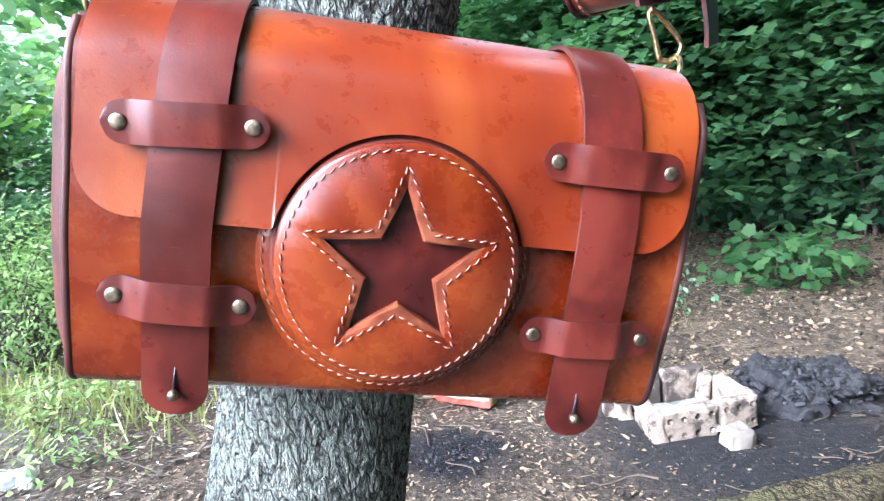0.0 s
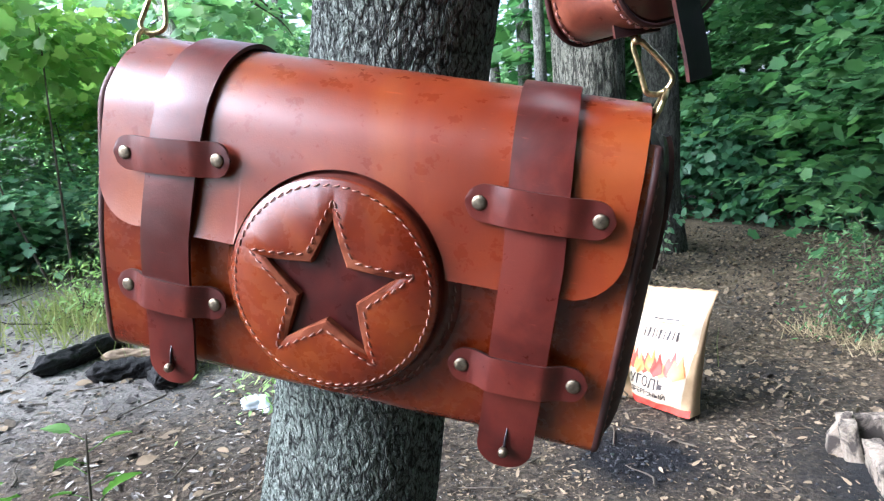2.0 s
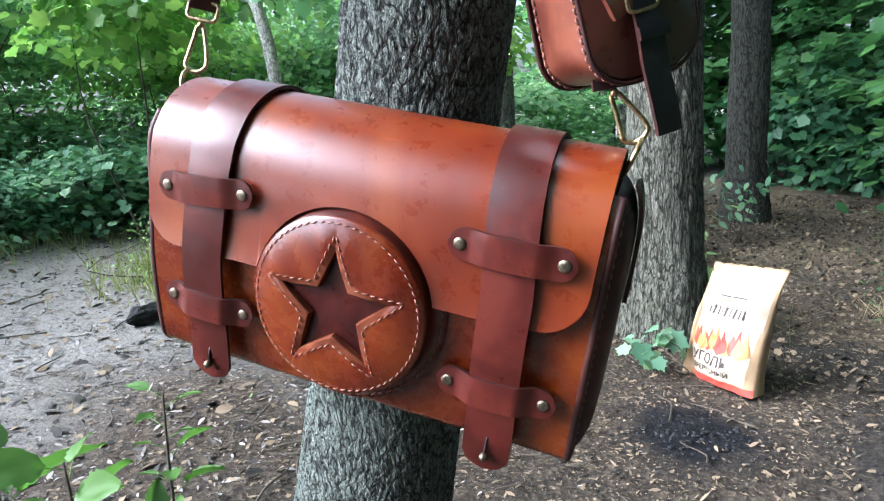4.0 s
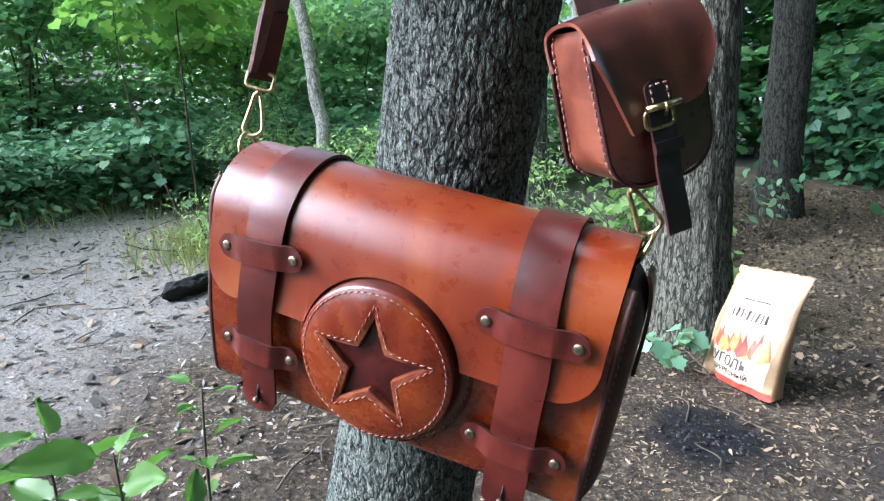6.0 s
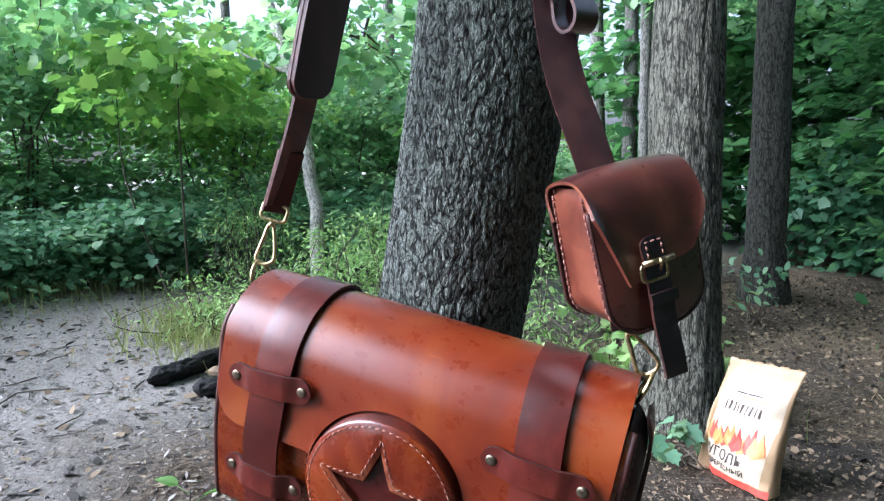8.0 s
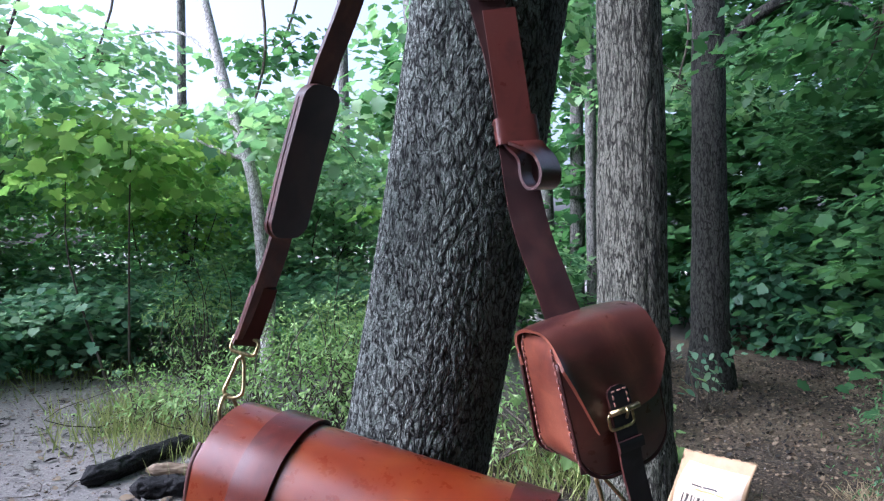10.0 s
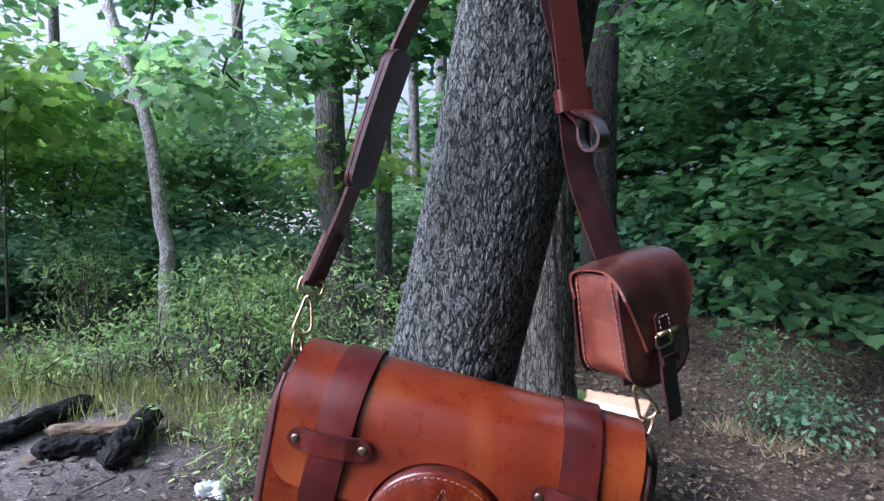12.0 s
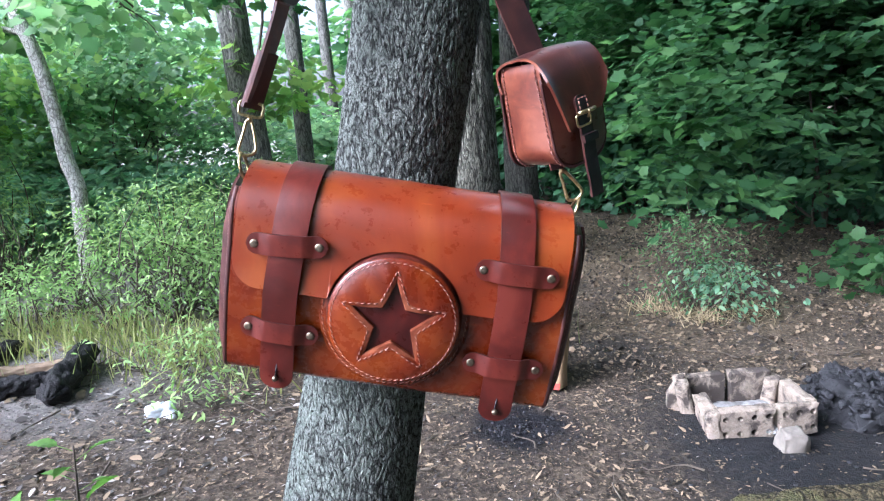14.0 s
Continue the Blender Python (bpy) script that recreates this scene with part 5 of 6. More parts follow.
def shoulder_strap():
    s = thing("shoulder_strap", label="dark brown leather shoulder strap hung over a branch stub", category="strap")
    turn_l, turn_r = (0.996, 0.06, 0.0), (0.62, -0.78, 0.0)
    hide("strap_band", ribbon(LEFT_LINE, turn_l, 0.027, 0.0032, 60), 0.0033, STRAP_TAN, s, "reddish brown strap")
    hide("strap_band", ribbon(RIGHT_LINE, turn_r, 0.030, 0.0034, 70), 0.0033, STRAP_DARK, s, "dark brown strap")
    pad_line = LEFT_LINE[2:5]
    pad = hide("shoulder_pad", ribbon([tuple(np.array(p) + 0.004 * np.array(turn_l)) for p in pad_line], turn_l, 0.047, 0.0085, 120, True), 0.0048, STRAP_DARK, s, "thick dark brown shoulder pad")
    lining = ribbon([tuple(np.array(p) - 0.0014 * np.array(turn_l)) for p in pad_line], turn_l, 0.0482, 0.0085, 120, True)
    hide("lining", lining, 0.0036, POUCH_TAN, pad, "tan leather lining")
    # folded end and square loop of the left hook
    hide("fold", ribbon([(0.006, 0.582, 1.338), (0.018, 0.5835, 1.362), (0.036, 0.584, 1.395)], (0.93, -0.3, 0.0), 0.0245, 0.0055, 12), 0.0055, STRAP_DARK, s)
    ringl = BAG_M @ Vector((-0.1885, 0.062, 0.120))
    top, ax, side = hook_parts(s, tuple(ringl), (0.004, 0.581, 1.329), radians(35))
    part("loop", square_loop((0.006, 0.582, 1.337), side, ax, 0.026, 0.016), BRASS, s, "square brass loop")
    ringr = BAG_M @ Vector((0.1760, 0.0586, 0.1235))
    top, ax, side = hook_parts(s, tuple(ringr), (0.3335, 0.672, 1.246), radians(20))
    # keeper with the tucked strap end, and the buckle above it
    d = np.array(RIGHT_LINE[6]) - np.array(RIGHT_LINE[4])
    d /= np.linalg.norm(d)
    nr = np.array(turn_r) - d * (np.array(turn_r) @ d)
    nr /= np.linalg.norm(nr)
    sd = np.cross(d, nr)
    kc = np.array((0.2690, 0.6660, 1.528))
    pts = []
    for a in np.linspace(0, 2 * math.pi, 48, endpoint=False):
        x, y = math.cos(a), math.sin(a)
        k = (abs(x) ** 6 + abs(y) ** 6) ** (-1 / 6)
        pts.append((x * k * 0.0185, y * k * 0.0085))
    ringv = np.array([[kc + sd * x + nr * (y + 0.003) + d * h for h in (-0.011, -0.004, 0.004, 0.011)] for x, y in pts])
    v, f = ringv.reshape(-1, 3), grid_faces(48, 4, True)
    inn = np.array([[kc + sd * x * 0.86 + nr * (y * 0.72 + 0.003) + d * h for h in (-0.011, -0.004, 0.004, 0.011)] for x, y in pts])
    v2 = inn.reshape(-1, 3)
    part("strap_keeper", mesh_of("strap_keeper", *join_arrays([(v, f), (v2, f[:, ::-1])])), STRAP_WINE, s, "dark red strap keeper")
    # the curl stands askew, so that one looks into it
    tail = [(0.006, 0.105), (0.0065, 0.05), (0.006, 0.0), (0.008, -0.018), (0.007, -0.040), (0.012, -0.050), (0.021, -0.049), (0.025, -0.040), (0.022, -0.028), (0.016, -0.017), (0.0125, -0.0125)]
    p = smooth_path([(a, b, 0.0) for a, b in tail], 70)
    P = []
    for a, b, _ in p:
        k = min(1.0, max(0.0, (-b - 0.006) / 0.022))
        w = radians(42) * k * k * (3 - 2 * k)
        n2, s2 = nr * math.cos(w) + sd * math.sin(w), sd * math.cos(w) - nr * math.sin(w)
        P.append([kc + n2 * a + d * b + s2 * (0.014 * q + 0.004 * k) for q in (-1, -0.5, 0, 0.5, 1)])
    P = np.array(P)
    hide("strap_tail", P, 0.0028, STRAP_WINE, s, "dark red strap end curled through the keeper")
    bc = kc + d * 0.125 + nr * 0.006
    part("buckle", square_loop(bc, sd, d, 0.036, 0.020, 0.0018), RIVET, s, "brass buckle")
    v, f = tube([bc - d * 0.012, bc + nr * 0.004, bc + d * 0.013], 0.0016, 8)
    part("prong", clean_mesh("prong", v, f), BRASS, s)
    return s


shoulder_strap()


# ---------------------------------------------------------------- the pouch on the strap
def pouch():
    m = pose(0.352, 0.664, 1.311, 0, 0, 56) @ pose(0, 0, 0, 0, -12, 0) @ Matrix.Scale(0.96, 4)
    p = thing("belt_pouch", m, label="small brown leather pouch with a black buckle strap", category="pouch")
    hw, top, low, rad = 0.043, 0.058, -0.062, 0.028

    def outline(n=60):
        pts = [(-hw + 0.004, top)]
        pts += [(-hw + 0.002 * k, top - (top - low - rad) * k) for k in np.linspace(0.1, 1, 8)]
        pts += [(-hw + rad + 0.002 + rad * math.cos(a), low + rad + rad * math.sin(a)) for a in np.linspace(math.pi, 1.5 * math.pi, 10)[1:]]
        q = [(-x, z) for x, z in pts[::-1]]
        return smooth_path(pts + q, n)
    o = outline()
    depth = lambda z: 0.060 + 0.012 * (top - z) / (top - low)
    # side band, front and back panels
    P = np.array([[(x, depth(z) * k, z) for k in np.linspace(0, 1, 8)] for x, z in o])
    P[:, :, 0] *= 1 + 0.03 * np.sin(np.linspace(0, math.pi, 8))[None]
    hide("side_band", P[:, ::-1], 0.003, POUCH_TAN, p, "reddish tan side band")
    for y0, sgn, mat, nm in ((0.0, -1, FRONT_BROWN, "front_panel"), (1.0, 1, POUCH_TAN, "back_panel")):
        rows = []
        for k in np.linspace(0.0, 1, 9):
            rows.append([(x * k * 1.06, (depth(z * k) if y0 else 0.0) + sgn * (0.0025 + 0.007 * (1 - k * k) * (1 - y0)), min(z + 0.002, 0.040) * k) for x, z in np.concatenate([o, o[:1]])])
        P = np.array(rows)
        f = grid_faces(P.shape[0], P.shape[1])
        part(nm, mesh_of(nm, P.reshape(-1, 3), f if sgn < 0 else f[:, ::-1]), mat, p)
        rim = [(x * 1.06, (depth(z) if y0 else 0.0) + sgn * 0.0012, z * 1.02) for x, z in o if z < 0.046]
        sv, sf = tube(rim, 0.0017, 8)
        part("edge", clean_mesh("edge", sv, sf), EDGE, p)
        line = np.array([(x * 1.035, (depth(z) if y0 else 0.0) - sgn * 0.006, z * 1.02) for x, z in o])
        nn = np.array([(x, 0.0, z if z < -0.04 else 0.0) for x, z in o])
        sv, sf = stitch_arrays(line, nn, 0.0046, 0.0064, 0.0009, 0.9)
        part("stitching", clean_mesh("stitching", sv, sf), THREAD_RED, p)
    # flap over the top, with its drawn-down middle
    line = smooth_path([(-0.0125, -0.03), (-0.0125, 0.0), (-0.0115, 0.03), (-0.007, 0.05), (0.004, 0.064), (0.022, 0.0685), (0.050, 0.066), (0.065, 0.056), (0.068, 0.03)], 90)
    fr = line[:, 1].argmax()
    s = np.linspace(0, 1, 90)
    P = []
    for x in np.linspace(-0.0470, 0.0470, 81):
        u = x / 0.0470
        # a slanting cut on one side, a round one on the other
        z0 = -0.021 + 0.060 * max(0.0, (-u - 0.58) / 0.42) + 0.012 * max(0.0, u + 0.58) + 0.030 * max(0.0, (u - 0.55) / 0.45) ** 2
        s0 = np.interp(z0, line[:fr, 1], s[:fr])
        t = s0 + (1 - s0) * np.linspace(0, 1, 40)
        y, z = np.interp(t, s, line[:, 0]), np.interp(t, s, line[:, 1])
        y = y - 0.004 * np.exp(-(z - z0) / 0.02) * abs(u) ** 2
        P.append(np.stack([np.full(40, x), y, z - 0.003 * u * u * np.clip((z - 0.02) / 0.045, 0, 1)], 1))
    hide("flap", np.array(P), 0.0028, BROWN, p, "dark brown flap with worn tan edges", POUCH_TAN)
    # black buckle strap
    sx0 = -0.006
    line = smooth_path([(-0.016, 0.014), (-0.018, 0.0), (-0.0185, -0.02), (-0.0185, -0.04), (-0.017, -0.06), (-0.016, -0.085), (-0.014, -0.102)], 40)
    P = []
    for u in np.linspace(-1, 1, 9):
        P.append([(sx0 + u * 0.0098 * (1.0 if z < 0.008 else math.sqrt(max(0.05, 1 - ((z - 0.008) / 0.0065) ** 2))) + (0.004 if z < -0.05 else 0) * ((-0.05 - z) / 0.05), y, z) for y, z in line[::-1]])
    hide("buckle_strap", np.array(P), 0.003, BLACK, p, "black leather strap with a free end")
    P = np.array([[(sx0 + u * 0.0115, -0.0225 - 0.0005 * (1 - v * v), -0.033 + 0.0045 * v) for v in np.linspace(-1, 1, 5)] for u in np.linspace(-1, 1, 9)])
    hide("strap_loop", P, 0.0030, BLACK, p)
    bx = np.array([1.0, 0, 0])
    bz = np.array([0, 0, 1.0])
    part("buckle", square_loop((sx0 - 0.0025, -0.0182, -0.0125), bx, bz, 0.0225, 0.0135, 0.0014), BRASS, p, "aged brass buckle")
    v, f = tube([(sx0 - 0.014, -0.0225, -0.004), (sx0, -0.0235, -0.004), (sx0 + 0.013, -0.0225, -0.004)], 0.0024, 10)
    part("buckle_bar", clean_mesh("buckle_bar", v, f), BRASS, p)
    v, f = tube([(sx0, -0.0245, -0.002), (sx0, -0.0262, -0.005), (sx0, -0.0225, -0.011)], 0.0013, 8)
    part("prong", clean_mesh("prong", v, f), BRASS, p)
    line = np.array([(sx0 - 0.0065, -0.0195, -0.002), (sx0 - 0.0065, -0.0185, 0.011), (sx0, -0.018, 0.0155), (sx0 + 0.0065, -0.0185, 0.011), (sx0 + 0.0065, -0.0195, -0.002)])
    line = np.array([line[0] + (line[1] - line[0]) * k for k in (0, 0.5, 1)] + [line[1] + (line[3] - line[1]) * k for k in (0.3, 0.7)] + [line[3] + (line[4] - line[3]) * k for k in (0, 0.5, 1)])
    sv, sf = stitch_arrays(line, np.tile([0.0, -1.0, 0.0], (len(line), 1)), 0.0036, 0.0052, 0.0007)
    part("stitching", clean_mesh("stitching", sv, sf), THREAD, p)
    return p


pouch()


# ---------------------------------------------------------------- the sack of charcoal
PAPER = plain("kraft_paper", (0.25, 0.16, 0.08), (0.39, 0.27, 0.15), 18.0, 0.7, 0.5, 0.006)
WHITE_PRINT = plain("white_print", (0.34, 0.27, 0.19), (0.50, 0.42, 0.31), 16.0, 0.55, 0.5, 0.004)
RED_PRINT = plain("red_print", (0.46, 0.03, 0.02), (0.58, 0.06, 0.035), 30.0, 0.6, 0.2, 0.002)
ORANGE_PRINT = plain("orange_print", (0.55, 0.15, 0.04), (0.66, 0.25, 0.08), 30.0, 0.6, 0.2, 0.002)
INK = plain("black_print", (0.025, 0.02, 0.02), (0.06, 0.045, 0.04), 60.0, 0.6, 0.2, 0.001)


def sack_face(u, v, lift=0.0):
    """A point on the sack's front: u across (-1 to 1), v up (0 to 1)."""
    w = 0.200 * (1 - 0.06 * v + 0.02 * math.sin(5 * v))
    fat = 0.085 * max(0.0, (1 - v) ** 0.55) * (1 - abs(u) ** 3.0) * (0.35 + 0.65 * min(1.0, v * 4 + 0.25)) + 0.004
    crease = 0.006 * math.sin(9 * u + 7 * v) * math.sin(5 * v + 1.3) + 0.005 * math.sin(15 * v - 4 * u)
    fold = noise.noise(Vector((u * 2.6, v * 6.0, 4.0)))
    crease += 0.016 * (1 - abs(u) ** 4) * (0.35 - min(0.35, abs(fold) * 1.6)) - 0.010 * noise.noise(Vector((u * 1.6 + 7, v * 3.5, 1.0))) * (1 - abs(u) ** 4)
    return (u * w + 0.10 * v * v - 0.02 * v, -fat - crease - lift - 0.05 * u * (1 - v), 0.585 * v + 0.012 * u * v)


def sack():
    s = thing("charcoal_sack", pose(-0.245, 3.13, float(gz(-0.23, 3.12)) + 0.008, 0, 0, -20) @ pose(0, 0, 0, -9, 0.3, 0) @ Matrix.Scale(0.94, 4), label="cream paper charcoal sack with red flames, leaning on the ground", category="sack")
    us, vs = np.linspace(-1, 1, 41), np.linspace(0, 1, 45)
    F = np.array([[sack_face(u, v) for v in vs] for u in us])
    B = F.copy()
    B[:, :, 1] = -B[:, :, 1] + 0.0
    B[:, :, 1] *= 0.8
    F[:, -1, 2] += 0.003 * np.sin(np.arange(41) * 0.9) + 0.002 * np.sin(np.arange(41) * 2.3)
    B[:, -1], B[0], B[-1] = F[:, -1], F[0], F[-1]
    f = grid_faces(41, 45)
    v, f2 = join_arrays([(F.reshape(-1, 3), f), (B.reshape(-1, 3), f[:, ::-1])])
    bm = bmesh.new()
    me = mesh_of("paper", v, f2)
    bm.from_mesh(me)
    bmesh.ops.remove_doubles(bm, verts=bm.verts, dist=0.0004)
    body = part("paper_bag", bm, PAPER, s)

    def patch(name, poly, mat, lift, label="", cuts=3):
        """A printed patch, laid on the paper."""
        bm = bmesh.new()
        bm.faces.new([bm.verts.new((x, 0, z)) for x, z in poly])
        bmesh.ops.triangulate(bm, faces=bm.faces[:])
        for _ in range(cuts):
            bmesh.ops.subdivide_edges(bm, edges=bm.edges[:], cuts=1, use_grid_fill=True)
        for q in bm.verts:
            q.co = sack_face(q.co.x, q.co.z, lift)
        part(name, bm, mat, s, label)
    patch("white_field", [(-0.86, 0.50), (0.93, 0.50), (0.93, 0.90), (-0.72, 0.92)], WHITE_PRINT, 0.0022, "white printed field", 5)
    patch("white_field", [(-0.92, 0.06), (0.80, 0.06), (0.90, 0.50), (-0.90, 0.50)], WHITE_PRINT, 0.0022, "white printed field", 5)
    patch("base_stripe", [(-1.0, 0.0), (1.0, 0.0), (1.0, 0.055), (-1.0, 0.055)], RED_PRINT, 0.0022, "red base stripe", 5)
    g = np.random.default_rng(4)
    for k in range(9):
        x = -0.80 + 1.44 * k / 8
        h = 0.10 + 0.09 * g.random()
        w = 0.16 + 0.05 * g.random()
        b = 0.30 + 0.015 * math.sin(k * 2.0)
        patch("flame", [(x - w, b + 0.01), (x - w * 0.2, b - 0.035), (x + w, b + 0.01), (x + w * 0.75, b + h * 0.55), (x + w * 0.45, b + h * 0.42), (x + w * 0.25, b + h), (x - w * 0.1, b + h * 0.5), (x - w * 0.55, b + h * 0.72)],
              RED_PRINT if k % 2 else ORANGE_PRINT, 0.0040 + 0.0006 * (k % 3), "printed flame", 4)
    # the heading, as plain upright bars
    x = -0.52
    for w in (0.05, 0.12, 0.10, 0.06, 0.12, 0.06, 0.10, 0.07, 0.11):
        patch("heading_bar", [(x, 0.575), (x + w * 0.55, 0.575), (x + w * 0.75, 0.655), (x + w * 0.2, 0.655)], INK, 0.0044)
        x += w + 0.035
    for k, (x0, x1, z) in enumerate(((-0.20, 0.62, 0.705), (-0.34, 0.40, 0.735))):
        patch("print_line", [(x0, z), (x1, z), (x1, z + 0.012), (x0, z + 0.012)], INK if k else ORANGE_PRINT, 0.0044)
    for words, x0, z0, size in (("УГОЛЬ", -0.72, 0.165, 0.150), ("ДРЕВЕСНЫЙ", -0.70, 0.095, 0.074)):
        cu = bpy.data.curves.new("words", "FONT")
        cu.body, cu.size = words, 1.0
        cu.offset = 0.018
        ob = new("words", cu)
        bpy.context.view_layer.update()
        me = bpy.data.meshes.new_from_object(ob.evaluated_get(bpy.context.evaluated_depsgraph_get()))
        bpy.data.objects.remove(ob)
        co = np.empty(len(me.vertices) * 3, np.float32)
        me.vertices.foreach_get("co", co)
        co = co.reshape(-1, 3)
        span = co[:, 0].max()
        width = 1.12
        for q, c in zip(me.vertices, co):
            q.co = sack_face(x0 + c[0] / span * width, z0 + c[1] * size * 0.78, 0.0062)
        part("lettering", me, INK, s, "black printed words", smooth=False)


sack()


# ---------------------------------------------------------------- the fire place
BRICK = sooty("sooty_brick")
BRICK_BLACK = sooty("blackened_brick", 0.36)
ASHY = plain("ashy_charcoal", (0.004, 0.004, 0.005), (0.022, 0.023, 0.025), 60.0, 0.9, 1.0, 0.008)
COAL = plain("broken_charcoal", (0.003, 0.003, 0.004), (0.026, 0.027, 0.030), 60.0, 0.97, 0.8, 0.003, 4.0, 0.9)
ASH = plain("pale_ash", (0.06, 0.058, 0.056), (0.50, 0.49, 0.47), 30.0, 0.95, 0.8, 0.01)
STONE = plain("grey_stone", (0.10, 0.088, 0.072), (0.23, 0.205, 0.17), 18.0, 0.9, 0.6, 0.006)


def brick_mesh(name, length, holes, seed):
    """A hollow brick on edge: length x 65 x 140 mm, round holes through its broad side."""
    g = np.random.default_rng(seed)
    h, d = 0.14, 0.065
    nx = max(1, holes)
    chunks = []
    cw, ch = length / nx, h / 2
    a = np.linspace(0, 2 * math.pi, 16, endpoint=False)
    for i in range(nx):
        for j in range(2):
            cx, cz = -length / 2 + cw * (i + 0.5), ch * (j + 0.5)
            sq = []
            for t in a:
                x, z = math.cos(t), math.sin(t)
                k = 1 / max(abs(x), abs(z))
                sq.append((cx + x * k * cw / 2, 0, cz + z * k * ch / 2))
            ri = 0.0125 + 0.002 * g.random() if holes else 0.0004
            ring1 = [(cx + ri * math.cos(t), 0.0, cz + ri * math.sin(t)) for t in a]
            ring2 = [(cx + ri * 0.9 * math.cos(t), 0.035, cz + ri * 0.9 * math.sin(t)) for t in a]
            ring3 = [(cx, 0.035, cz)] * 16
            P = np.array([sq, ring1, ring2, ring3]).transpose(1, 0, 2)
            chunks.append((P.reshape(-1, 3), grid_faces(16, 4, True)))
    nb = 12
    s = np.linspace(0, 1, nb)
    U, V = np.meshgrid(s, s, indexing="ij")
    O = np.zeros_like(U)
    for q in ((-length / 2 + length * U, O + d, h * V), (O - length / 2, d * U, h * V), (O + length / 2, d * (1 - U), h * V),
              (-length / 2 + length * U, d * V, O + h), (-length / 2 + length * U, d * (1 - V), O)):
        chunks.append((np.stack(q, 2).reshape(-1, 3), grid_faces(nb, nb)))
    v, f = join_arrays(chunks)
    # worn corners and chipped edges
    c = np.array([0.0, d / 2, h / 2])
    half = np.array([length / 2, d / 2, h / 2])
    for i, q in enumerate(v):
        e = np.sort(half - np.abs(q - c))
        chip = 0.5 + noise.fractal(Vector(q * 28.0) + Vector((seed * 3.1, 0, 0)), 1.0, 2.0, 4)
        wear = max(0.0, 1 - e[1] / 0.016) * (0.003 + 0.011 * max(0.0, chip))
        big = 0.0016 * noise.fractal(Vector(q * 14.0) + Vector((0, seed * 2.0, 0)), 1.0, 2.0, 3)
        v[i] = q - (q - c) / np.linalg.norm(q - c) * (wear + big)
    me = bpy.data.meshes.new(name)
    me.from_pydata([tuple(q) for q in v], [], [tuple(dict.fromkeys(int(i) for i in q)) for q in f])
    bm = bmesh.new()
    bm.from_mesh(me)
    bmesh.ops.remove_doubles(bm, verts=bm.verts, dist=0.0004)
    bm.to_mesh(me)
    bm.free()
    return me


def lump_arrays(rx, ry, rz, rough, seed, nu=40, nv=20, power=1.0):
    """An uneven rock or heap, flat below."""
    out = []
    for i in range(nu):
        a = 2 * math.pi * i / nu
        col = []
        for j in range(nv):
            b = math.pi * j / (nv - 1)
            d = Vector((math.cos(a) * math.sin(b), math.sin(a) * math.sin(b), math.cos(b)))
            k = 1 + rough * noise.fractal(d * 1.7 + Vector((seed, 0, 0)), 1.0, 2.0, 4)
            sx = lambda q: math.copysign(abs(q) ** power, q)
            col.append((sx(d.x) * rx * k, sx(d.y) * ry * k, max(sx(d.z) * rz * k, -0.35 * rz)))
        out.append(col)
    return np.array(out).reshape(-1, 3), grid_faces(nu, nv, True)[:, ::-1]


def burl():
    """A swelling at the foot of the thick tree."""
    v, f = lump_arrays(0.075, 0.075, 0.14, 0.25, 15.0)
    part("burl", mesh_of("burl", v + np.array([-0.14, -0.13, 0.33]), f), BARK_FAR, THICK_TREE, "pale swollen burl")


burl()


